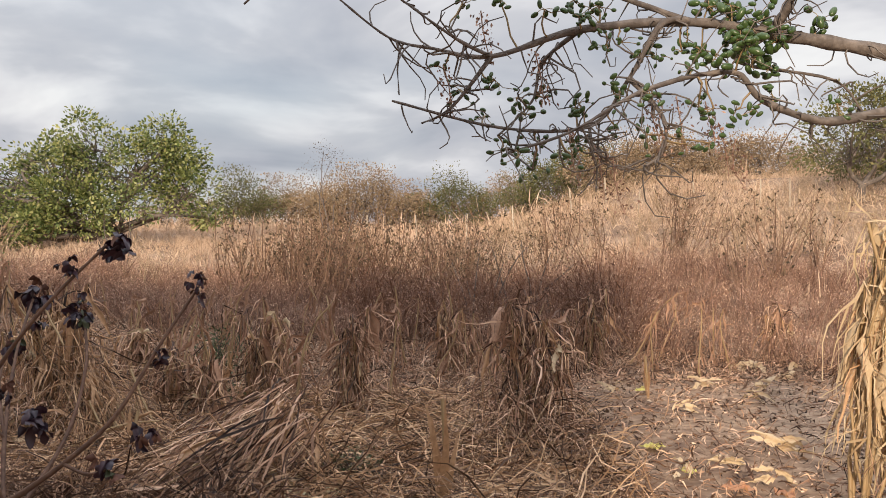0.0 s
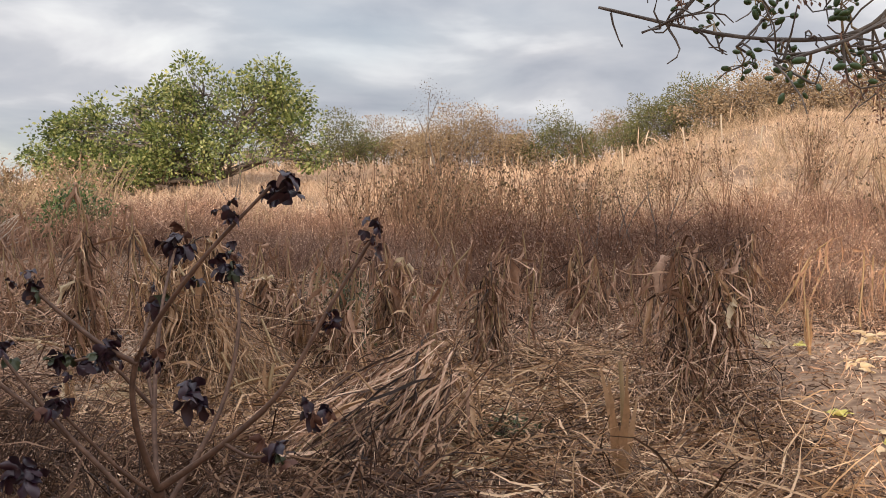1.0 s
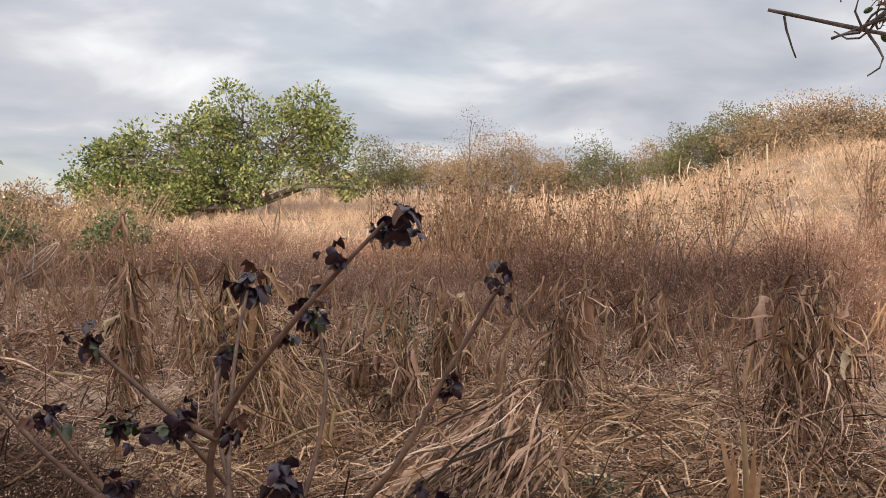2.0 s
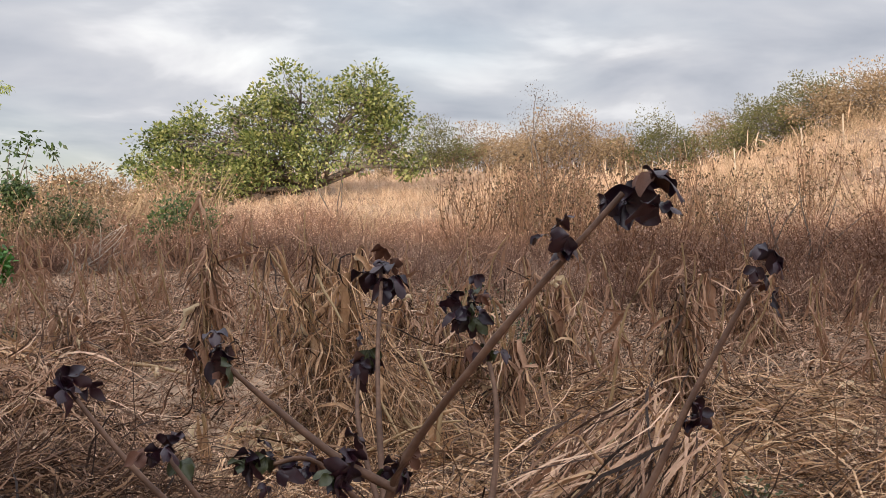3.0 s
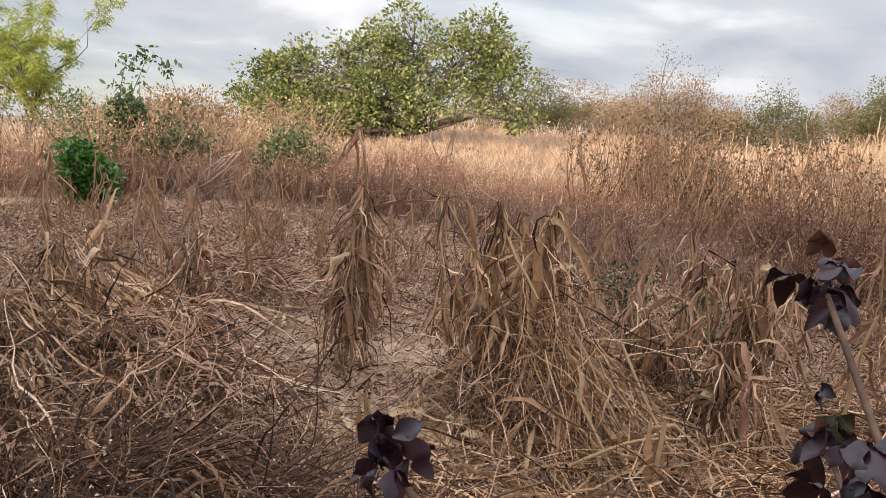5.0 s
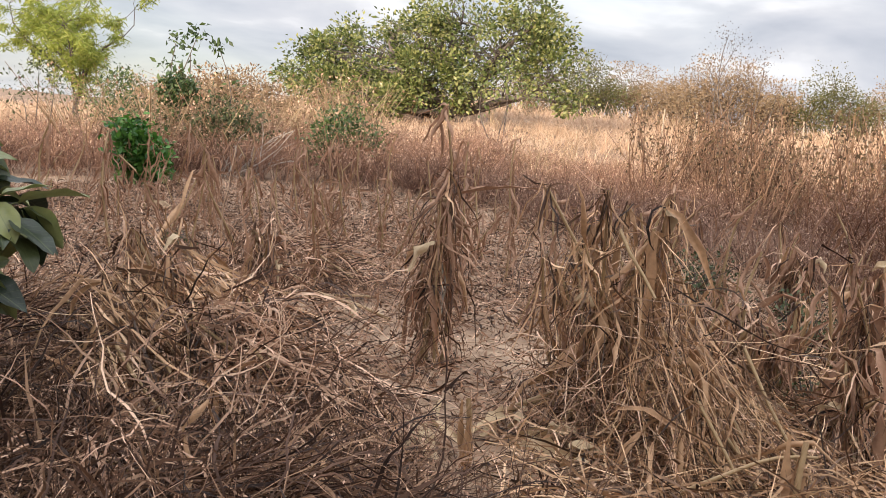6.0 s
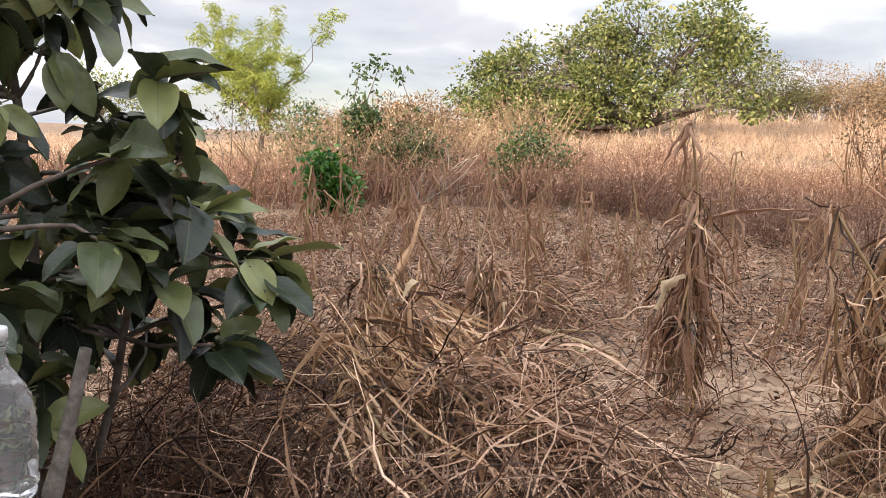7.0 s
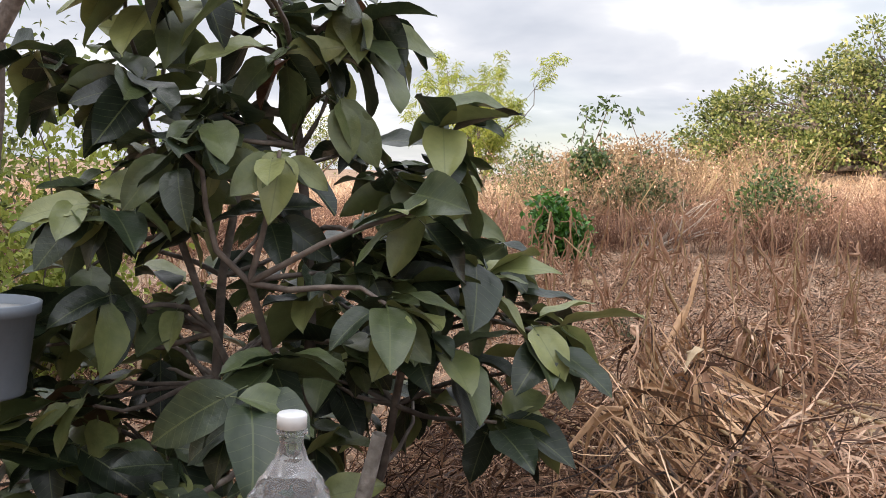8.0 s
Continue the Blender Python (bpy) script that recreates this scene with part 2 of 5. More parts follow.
def tubes(soup, pts, rad, sides=4, mat=0):
    """Round stems along the points of each row: pts (n, k, 3), rad (n, k)."""
    n, k = pts.shape[:2]
    d = unit(np.gradient(pts, axis=1))
    ref = np.where(np.abs(d[..., 2:3]) > 0.9, np.array([1.0, 0, 0]), np.array([0, 0, 1.0]))
    a = unit(np.cross(d, ref))
    b = np.cross(d, a)
    ang = np.arange(sides) * 2 * np.pi / sides
    ring = a[:, :, None] * np.cos(ang)[:, None] + b[:, :, None] * np.sin(ang)[:, None]
    v = (pts[:, :, None] + ring * rad[:, :, None, None]).reshape(n, -1, 3)
    f1 = []
    for i in range(k - 1):
        for j in range(sides):
            jj = (j + 1) % sides
            f1.append((i * sides + j, i * sides + jj, (i + 1) * sides + jj, (i + 1) * sides + j))
    f = (np.array(f1)[None] + (np.arange(n) * k * sides)[:, None, None]).reshape(-1, 4)
    soup.add(v, f, mat)
    if sides == 4:
        cap = np.array([[0, 3, 2, 1], [(k - 1) * 4, (k - 1) * 4 + 1, (k - 1) * 4 + 2, (k - 1) * 4 + 3]])
        soup.add(v.reshape(-1, 3) * 1.0, (cap[None] + (np.arange(n) * k * 4)[:, None, None]).reshape(-1, 4), mat)


def leaf_blade(length=1.0, width=0.45, bend=0.25, fold=0.18, rows=4):
    """One broad leaf along +y with a folded midrib and a hanging tip."""
    v, f = [], []
    for i in range(rows + 1):
        u = i / rows
        w = width * 0.5 * (math.sin(math.pi * u ** 0.8) ** 0.75 if 0 < u < 1 else 0.04)
        z = -bend * u * u
        v += [(-w, u * length, z + fold * w), (0, u * length, z), (w, u * length, z + fold * w)]
    for i in range(rows):
        a = i * 3
        f += [(a, a + 1, a + 4, a + 3), (a + 1, a + 2, a + 5, a + 4)]
    return np.array(v), np.array(f)


KITE = (np.array([(0, 0, 0), (0.3, 0.45, 0.05), (0, 1, -0.06), (-0.3, 0.45, 0.05)]), np.array([(0, 1, 2, 3)]))


def leaves(soup, base, way, size, mat=0, shape=None, rng=RNG, facing=None, loose=0.5):
    """Small leaves at base, each pointing along way, its face turned up by chance."""
    v, f = shape if shape is not None else leaf_blade(1, 0.5, 0.15, 0.2, 2)
    n = len(base)
    y = unit(way)
    up = (np.array([0, 0, 1.0]) if facing is None else facing) + rng.normal(size=(n, 3)) * loose
    x = unit(np.cross(y, up))
    z = np.cross(x, y)
    size = np.broadcast_to(size, n)
    q = (v[None, :, 0:1] * x[:, None] + v[None, :, 1:2] * y[:, None] + v[None, :, 2:3] * z[:, None]) * size[:, None, None] + base[:, None]
    soup.add(q, (f[None] + (np.arange(n) * len(v))[:, None, None]).reshape(-1, f.shape[1]), mat)


def part(name, soup, mats, parent=None, label="", smooth=True):
    ob = new(name, soup.mesh(name, mats if isinstance(mats, list) else [mats], smooth))
    ob.parent = parent
    return tagged(ob, label)


def thing(name, place, label, category, group="", kind=""):
    ob = new(name)
    ob.matrix_basis = place if isinstance(place, Matrix) else pose(*place)
    return tagged(ob, label, category, group, kind)


# ---- ground ----
def smooth01(x):
    x = np.clip(x, 0, 1)
    return x * x * (3 - 2 * x)


def land(x, y):
    """Height of the ground: level where one walks, rising ahead and to the right."""
    x, y = np.asarray(x, float), np.asarray(y, float)
    r = np.hypot(x, y)
    az = np.arctan2(x, y)
    front = smooth01((az + 0.78) / 0.45) * smooth01((1.9 - np.abs(az)) / 0.5)
    rise = 0.084 * np.clip(r - 12.5, 0, 26) + 0.035 * np.clip(r - 38.5, 0, 40)
    return front * rise * (1 + 1.05 * smooth01((az - 0.0) / 0.28)) + 0.0 * x


def on_land(x, y, dz=0.0):
    return np.stack([x, y, land(x, y) + dz], -1)
def build_ground():
    # fine grid under the walk, coarse rings out to the horizon, one sheet
    xs = np.concatenate([[-2500, -900, -400, -200, -120, -80], np.arange(-60, -14, 2.0), np.arange(-14, 8, 0.16), np.arange(8, 60, 2.0), [80, 120, 200, 400, 900, 2500]])
    ys = np.concatenate([[-2500, -900, -300, -100, -50, -20, -8], np.arange(-3, 20, 0.16), np.arange(20, 80, 2.0), [90, 120, 200, 400, 900, 2500]])
    gx, gy = np.meshgrid(xs, ys)
    z = land(gx, gy)
    near = smooth01((22 - np.hypot(gx, gy)) / 6)
    bumps = np.array([noise.fractal(Vector((a * 1.3, b * 1.3, 0)), 0.6, 2.0, 4) if n > 0 else 0.0 for a, b, n in zip(gx.ravel(), gy.ravel(), near.ravel())]).reshape(gx.shape)
    z = z + near * bumps * 0.022 - 0.01
    s = Soup()
    w = len(xs)
    i = (np.arange(len(ys) - 1)[:, None] * w + np.arange(w - 1)[None]).ravel()
    s.add(np.stack([gx, gy, z], -1), np.stack([i, i + 1, i + w + 1, i + w], 1))
    tagged(part("ground", s, soil), "pale brown bare soil of a harvested dry field", "ground", "", "structure")


build_ground()

# an unseen plain wall, added behind the walk to throw shade over the near field
s = Soup()
bm = bmesh.new()
bmesh.ops.create_cube(bm, size=1, matrix=pose(-8.9, -4.0, 3.3) @ Matrix.Diagonal((16.0, 0.3, 6.6, 1)))
me = bpy.data.meshes.new("wall_south")
bm.to_mesh(me)
bm.free()
me.materials.append(plaster)
tagged(new("wall_south", me), "unseen plain rendered wall added to shade the near field", "wall", "", "structure")


# ---- dry weeds and grass ----
def weed_template(rng, stems, height, spread, twigs, seeds, rad=0.0055, seed=0.022, solid=False):
    """A dry branching weed: thin stems, side twigs and small seed heads. Gives (stem mesh, seed mesh)."""
    st = Soup()
    base = rng.normal(size=(stems, 3)) * [0.05, 0.05, 0]
    h = height * rng.uniform(0.6, 1.0, stems)
    tip = base + np.stack([rng.normal(size=stems) * spread, rng.normal(size=stems) * spread, h], 1)
    mid = (base + tip) / 2 + rng.normal(size=(stems, 3)) * 0.05 * height
    if solid:
        tubes(st, np.stack([base, mid, tip], 1), np.tile([rad, rad * 0.8, rad * 0.4], (stems, 1)), 3)
    else:
        ribbons(st, base, tip - base, np.linalg.norm(tip - base, axis=1), rad * 2, 0.05, 2, taper=0.5, wave=0.3, rng=rng)
    heads = [tip]
    if twigs:
        idx = rng.integers(0, stems, twigs)
        u = rng.uniform(0.25, 0.95, twigs)[:, None]
        p = np.where(u < 0.5, base[idx] + (mid - base)[idx] * u * 2, mid[idx] + (tip - mid)[idx] * (u * 2 - 1))
        d = np.stack([rng.normal(size=twigs), rng.normal(size=twigs), rng.uniform(0.3, 1.2, twigs)], 1)
        q = p + unit(d) * (height * rng.uniform(0.08, 0.25, twigs))[:, None]
        ribbons(st, p, q - p, np.linalg.norm(q - p, axis=1), rad * 1.4, 0.05, 1, taper=0.5, wave=0.3, rng=rng)
        heads.append(q)
        heads.append((p + q) / 2)
    heads = np.concatenate(heads)
    se = Soup()
    if seeds:
        b = heads[rng.integers(0, len(heads), seeds)] + rng.normal(size=(seeds, 3)) * 0.012
        leaves(se, b, rng.normal(size=(seeds, 3)) + [0, 0, 0.6], seed * rng.uniform(0.6, 1.5, seeds), shape=KITE, rng=rng)
    return st, se


def flat(soup):
    """The faces of a soup that has one size of face."""
    return np.concatenate(soup.v), [f for f in soup.f]


def field(name, spots, templates, mats, label, category, scale=(0.7, 1.2), seed=1, lean=0.12):
    rng = np.random.default_rng(seed)
    out = Soup()
    pick = rng.integers(0, len(templates), len(spots))
    for k, parts in enumerate(templates):
        here = spots[pick == k]
        if not len(here):
            continue
        n = len(here)
        yaw, sc = rng.uniform(0, 6.28, n), rng.uniform(*scale, n)
        ln = rng.normal(size=(n, 2)) * lean
        for mi, sp in enumerate(parts):
            if not sp.v:
                continue
            v, fs = flat(sp)
            for width in {f.shape[1] for f in fs}:
                scatter(out, v, np.concatenate([f for f in fs if f.shape[1] == width]), mi, here, yaw, sc, ln)
    return tagged(part(name, out, mats), label, category, "", "stuff")


def spots_in(rng, n, test, box):
    """Chance places within the box that pass the test."""
    x, y = rng.uniform(box[0], box[1], n), rng.uniform(box[2], box[3], n)
    k = test(x, y)
    return on_land(x[k], y[k], -0.02)


def clumpy(x, y, size, seed):
    """0 to 1, in soft patches."""
    return np.array([noise.noise(Vector((a / size, b / size, seed))) for a, b in zip(x, y)]) * 0.5 + 0.5


rng = np.random.default_rng(11)
brush = [weed_template(rng, 8, 1.1, 0.36, 40, 60, 0.007, 0.036) for _ in range(5)]
# the near edge of the uncut weeds: distance from the first eye by bearing
def weed_gap(x, y):
    az = np.degrees(np.arctan2(x, y))
    return np.hypot(x, y) - np.interp(az, [-90, -70, -50, -38, -28, -20, -10, 0, 12, 22, 30], [12, 13, 19, 20, 18, 15, 13.2, 12.6, 12.2, 11.5, 10])


spots = spots_in(rng, 34000, lambda x, y: (weed_gap(x, y) > 0) & (weed_gap(x, y) < 6.5 - 1.5 * (x < -8)) & (rng.uniform(size=len(x)) < 0.25 + 0.75 * (clumpy(x, y, 1.6, 3) > 0.45)) & (np.abs(np.arctan2(x, y) + 0.4) < 1.0), (-24, 11, 4, 27))
low_side = (spots[:, 0] > -6.5)
field("dry_brush", spots[low_side][:2300], brush, [brush_mat, seed_mat], "low reddish-brown dry weeds with pale seed heads", "weeds", (0.35, 0.72), 2)
field("dry_brush", spots[~low_side][:2600], brush, [brush_mat, seed_mat], "reddish-brown dry weeds with pale seed heads beyond the corn", "weeds", (0.4, 0.9), 21, 0.2)

spots = spots_in(rng, 4000, lambda x, y: (weed_gap(x, y) > 0.5) & (weed_gap(x, y) < 6) & (rng.uniform(size=len(x)) < (clumpy(x, y, 1.8, 61) > 0.45)) & (np.arctan2(x, y) > -1.2), (-24, -7, 5, 27))
field("twiggy_brush", spots[:620], brush, [brush_mat, seed_mat], "tall twiggy grey-brown brush at the field's edge", "weeds", (0.5, 0.95), 16, 0.25)

tall = [weed_template(rng, 8, 1.7, 0.34, 22, 90, 0.010, 0.05, True) for _ in range(4)]
spots = spots_in(rng, 1500, lambda x, y: (weed_gap(x, y) > 1.5) & (rng.uniform(size=len(x)) < (clumpy(x, y, 2.2, 9) > 0.6)), (-4, 7, 15, 30))
spots = np.concatenate([on_land(rng.uniform(-2.6, 0.9, 58), rng.uniform(16.4, 19, 58), -0.02), on_land(rng.uniform(-4.2, -2.9, 14), rng.uniform(17, 19, 14), -0.02), spots[:60]])
field("tall_dry_weeds", spots, tall, [tall_stem, dark_seed], "tall tan dry weed stems with dark seed heads", "weeds", (0.75, 1.2), 3, 0.2)

# dark bushes of seed-laden weeds before the grass
seedy = [weed_template(rng, 12, 1.15, 0.42, 80, 150, 0.006, 0.030) for _ in range(4)]
spots = spots_in(rng, 260, lambda x, y: (weed_gap(x, y) > 0.2) & (rng.uniform(size=len(x)) < clumpy(x, y, 0.9, 51) * 1.2), (-1.6, 3.0, 12.4, 15.6))
field("dark_seed_weed", spots[:80], seedy, [dark_weed, brush_mat], "dark brown bushy weeds dotted with pale seed heads", "weeds", (0.7, 1.15), 15, 0.2)

# sunlit weeds behind them
spots = spots_in(rng, 9000, lambda x, y: (weed_gap(x, y) > 4.5) & (weed_gap(x, y) < 18) & (rng.uniform(size=len(x)) < (clumpy(x, y, 2.5, 33) > 0.5)) & (np.abs(np.arctan2(x, y) + 0.3) < 0.85), (-30, 14, 10, 34))
field("golden_weeds", spots[:600], brush, [grass_mat, seed_mat], "sunlit golden dry weeds in loose clumps", "weeds", (0.25, 0.65), 6, 0.15)

# golden grass on the rise
gt = []
for _ in range(3):
    g = Soup()
    b = rng.normal(size=(30, 3)) * [0.45, 0.45, 0]
    ribbons(g, b, np.stack([rng.normal(size=30) * 0.35, rng.normal(size=30) * 0.35, np.ones(30)], 1), rng.uniform(0.1, 0.36, 30), 0.02, 0.5, 2, taper=0.7, rng=rng)
    gt.append((g,))
spots = spots_in(rng, 34000, lambda x, y: (weed_gap(x, y) > 5 - 9 * (x < -9) * (y < 12)) & (rng.uniform(size=len(x)) < 0.35 + 0.65 * (clumpy(x, y, 3.0, 21) > 0.47)) & (np.abs(np.arctan2(x, y) + 0.45) < 1.05), (-48, 26, 3, 46))
field("golden_grass", spots[:4800], gt, [grass_mat], "golden dry grass on the sunlit rise", "grass", (0.7, 1.5), 4)

# coarse far grass up to the skyline
spots = spots_in(rng, 5000, lambda x, y: (np.hypot(x, y) > 42) & (np.hypot(x, y) < 82) & (np.abs(np.arctan2(x, y) + 0.2) < 0.75), (-60, 45, 25, 82))
field("golden_grass", spots[:1500], gt, [grass_mat], "golden dry grass reaching up to the skyline", "grass", (2.0, 3.2), 5)

# low brown weeds with pale seeds on the near field, shade put into their brown
low = [weed_template(rng, 11, 0.5, 0.36, 60, 90, 0.0026, 0.011) for _ in range(3)]
spots = spots_in(rng, 1800, lambda x, y: (clumpy(x, y, 0.7, 41) > 0.42) & (x < -2.9 - 0.45 * (y - 4)), (-4.9, -2.8, 3.6, 5.4))
spots = np.concatenate([spots[:300], spots_in(rng, 190, lambda x, y: clumpy(x, y, 0.5, 43) > 0.4, (-3.0, -1.55, 3.5, 4.7))])
field("brown_weed", spots, low, [shaded_weed, straw], "low tangled brown weeds, darkened for shade, with tiny pale seeds", "weeds", (0.5, 1.05), 12, 0.4)
# ---- trees ----
def limb(soup, a, b, r0, r1, rng, sag=0.08, k=6, sides=6, mat=0):
    a, b = np.asarray(a, float), np.asarray(b, float)
    u = np.linspace(0, 1, k)[:, None]
    size = np.linalg.norm(b - a)
    p = a + (b - a) * u + np.sin(u * np.pi) * rng.normal(size=3) * sag * size + np.sin(u * 2 * np.pi) * rng.normal(size=3) * sag * 0.4 * size
    tubes(soup, p[None], np.linspace(r0, r1, k)[None], sides, mat)
    return p


def crown_tree(name, place, lobes, label, category, leaf_mat, leaf=0.12, clumps=70, per=75, trunk=0.16, seed=1, clump_r=0.42, shape=None, wood=None, bare=0, inner=0.72):
    """Trunk, limbs to every lobe of the crown, twigs to its clumps, and leaves in clumps with gaps between."""
    rng = np.random.default_rng(seed)
    t = thing(name, (place[0], place[1], float(land(place[0], place[1])) - 0.05), label, category)
    tr, br, cr = Soup(), Soup(), Soup()
    low = min(l[2] - l[5] for l in lobes)
    fork = np.array([0.1, 0, max(low * 0.9, 0.35)])
    limb(tr, (0, 0, 0), fork, trunk * 1.25, trunk, rng, 0.05, 6, 8)
    for cx, cy, cz, rx, ry, rz in lobes:
        c, rad = np.array([cx, cy, cz]), np.array([rx, ry, rz])
        main = limb(br, fork, c - [0, 0, rz * 0.2], trunk * 0.75, trunk * 0.3, rng, 0.1)
        n = int(clumps * (rx * rz) / 2.0)
        d = unit(rng.normal(size=(n, 3)) * [1, 1, 0.9] + [0, 0, 0.15])
        q = c + d * rad * rng.uniform(inner, 1.0, n)[:, None] * (1 + 0.16 * np.sin(d[:, :1] * 7 + d[:, 2:] * 5 + seed))
        for i in range(n):
            limb(br, main[rng.integers(2, 6)], q[i], trunk * 0.16, 0.008, rng, 0.12, 4, 3)
        for i in range(bare):
            e = c + unit(rng.normal(size=3) + [0, 0, 0.6]) * rad * 1.12
            limb(br, main[rng.integers(3, 6)], e, trunk * 0.12, 0.006, rng, 0.15, 4, 3)
        m = n * per
        k = np.repeat(np.arange(n), per)
        off = np.clip(rng.normal(size=(m, 3)), -1.5, 1.5) * clump_r * rng.uniform(0.6, 1.3, n)[k][:, None] * [1, 1, 0.7]
        leaves(cr, q[k] + off, unit(off) + d[k] * 0.6 + rng.normal(size=(m, 3)) * 0.5, leaf * rng.uniform(0.6, 1.3, m), shape=shape or KITE, rng=rng, loose=1.1)
    part("trunk", tr, wood or bark, t)
    part("branch_frame", br, wood or bark, t)
    part("crown", cr, leaf_mat, t)
    return t


crown_tree("cashew_tree", (-11.9, 31.0), [(x * 1.07, y, z, rx, ry, rz) for x, y, z, rx, ry, rz in [(-0.15, 0, 3.5, 1.55, 1.5, 0.9), (2.2, 0.1, 3.6, 1.15, 1.2, 0.85), (1.0, 0.3, 2.75, 2.3, 1.8, 1.1), (2.9, 0, 1.95, 1.3, 1.2, 0.95), (-1.4, 0, 2.75, 1.45, 1.4, 0.95), (-2.3, 0.1, 3.05, 0.5, 0.5, 0.3), (-1.1, -0.5, 1.5, 1.5, 1.2, 1.05), (-3.3, 0, 2.1, 1.55, 1.4, 1.0), (-4.8, 0.2, 1.75, 1.3, 1.2, 0.8), (-2.5, -0.6, 0.95, 1.35, 1.0, 0.8), (-4.4, -0.3, 0.9, 1.4, 1.0, 0.7), (-6.0, 0.3, 1.2, 0.7, 0.7, 0.45), (-1.9, -0.9, 0.75, 1.3, 1.0, 0.65), (-3.6, -0.9, 0.8, 1.4, 1.0, 0.65), (-0.6, -1.0, 0.85, 1.2, 0.9, 0.6), (0.9, -0.6, 1.45, 1.3, 1.0, 0.55), (3.6, 0.2, 1.0, 0.6, 0.6, 0.4), (-2.4, -1.8, 0.5, 1.3, 0.8, 0.6), (-3.9, -1.5, 0.9, 1.3, 0.8, 0.8), (-4.4, 0, 2.1, 1.3, 1.0, 0.6)]],
           "broad green cashew tree with sunlit yellow-green leaves", "tree", tree_leaf, 0.14, 46, 66, 0.15, 5, 0.24, bare=8, inner=0.7)

# ---- corn ----
def corn_leaves(soup, rng, pts, n, size=(0.25, 0.6), width=(0.012, 0.034), out=0.5, up=0.2, droop=1.6, mat=0, floor=0.01, wave=1.3, segs=6, fold=0.0):
    b = pts[rng.integers(0, len(pts), n)] + rng.normal(size=(n, 3)) * 0.012
    d = np.stack([rng.normal(size=n) * out, rng.normal(size=n) * out, rng.normal(size=n) * 0.3 + up], 1)
    ribbons(soup, b, d, rng.uniform(*size, n), rng.uniform(*width, n), rng.uniform(0.6, 1.5, n) * droop, segs, 6.0, mat, 0.7, wave=wave * 1.5, rng=rng, floor=floor, kink=0.8, fold=fold)


def leaf_parts(t, rng, pts, n, mat, wave=1.0, **kw):
    """Single withered leaves, each a part of its own."""
    for i in range(n):
        s = Soup()
        corn_leaves(s, rng, pts, 1, fold=rng.uniform(0.3, 0.9), segs=6, wave=wave, **kw)
        part("leaf", s, mat, t)


def corn_stack(place, h, r, seed, label, stalks=9, blades=150, strands=160, slant=(0.0, 0.0), mats=None, skirt=80, broad=6):
    """Cut maize stood together: stalks leaning to one top, withered blades hanging round them, dry strands about the foot."""
    rng = np.random.default_rng(seed)
    t = thing("corn_stack", (*place, 0.0), label, "corn stack", "stacks of dry corn")
    mats = mats or [straw, straw_gold, husk_mat]
    top = np.array([slant[0], slant[1], h * 0.82])
    way = []
    for i in range(stalks):
        a = rng.uniform(0, 6.28)
        foot = np.array([math.cos(a), math.sin(a), 0]) * r * rng.uniform(0.25, 0.75)
        end = top + rng.normal(size=3) * [r * 0.3, r * 0.3, h * 0.13]
        st = Soup()
        rad = rng.uniform(0.008, 0.014)
        p = limb(st, foot, end, rad, rad * 0.7, rng, 0.04, 5, 5)
        part("stalk", st, stalk_mat, t)
        way.append(p)
    way = np.concatenate(way)
    hi = way[way[:, 2] > h * 0.4]
    leaf_parts(t, rng, hi, 26, mats[0], size=(0.3, 0.65), width=(0.018, 0.046), out=0.13, up=-0.45, droop=1.6)
    leaf_parts(t, rng, hi, 8, mats[1], size=(0.3, 0.6), width=(0.022, 0.05), out=0.13, up=-0.45, droop=1.6)
    leaf_parts(t, rng, hi, broad, mats[0], size=(0.3, 0.6), width=(0.05, 0.085), out=0.12, up=-0.6, droop=1.8, wave=0.7)
    leaf_parts(t, rng, hi, 3, mats[2], size=(0.15, 0.25), width=(0.05, 0.08), out=0.5, up=0.3, droop=1.5)
    lv = Soup()
    corn_leaves(lv, rng, hi, blades, (0.25, 0.6), (0.004, 0.016), 0.14, -0.3, 2.4, 0)
    corn_leaves(lv, rng, hi, blades // 3, (0.25, 0.6), (0.004, 0.016), 0.14, -0.3, 2.0, 1)
    corn_leaves(lv, rng, way, skirt * 2, (0.15, 0.45), (0.004, 0.016), 0.5, 0.0, 1.8, 0)
    tagged(part("blade_mass", lv, mats, t), kind="stuff")
    sd = Soup()
    n = strands
    a = rng.uniform(0, 6.28, n)
    b = np.stack([np.cos(a), np.sin(a), np.zeros(n)], 1) * (r * rng.uniform(0.3, 1.1, n))[:, None]
    b[:, 2] = rng.uniform(0.05, h * 0.75, n) * np.clip(1.2 - np.linalg.norm(b[:, :2], axis=1) / (r * 1.15), 0.15, 1)
    b[:, :2] += np.outer(b[:, 2] / h, slant)
    ribbons(sd, b, rng.normal(size=(n, 3)) * [1, 1, 0.6], rng.uniform(0.25, 0.7, n), rng.uniform(0.003, 0.007, n), 0.8, 7, 1, 0, 0.3, wave=2.6, rng=rng, floor=0.008)
    tagged(part("strand_mass", sd, straw, t), kind="stuff")
    return t


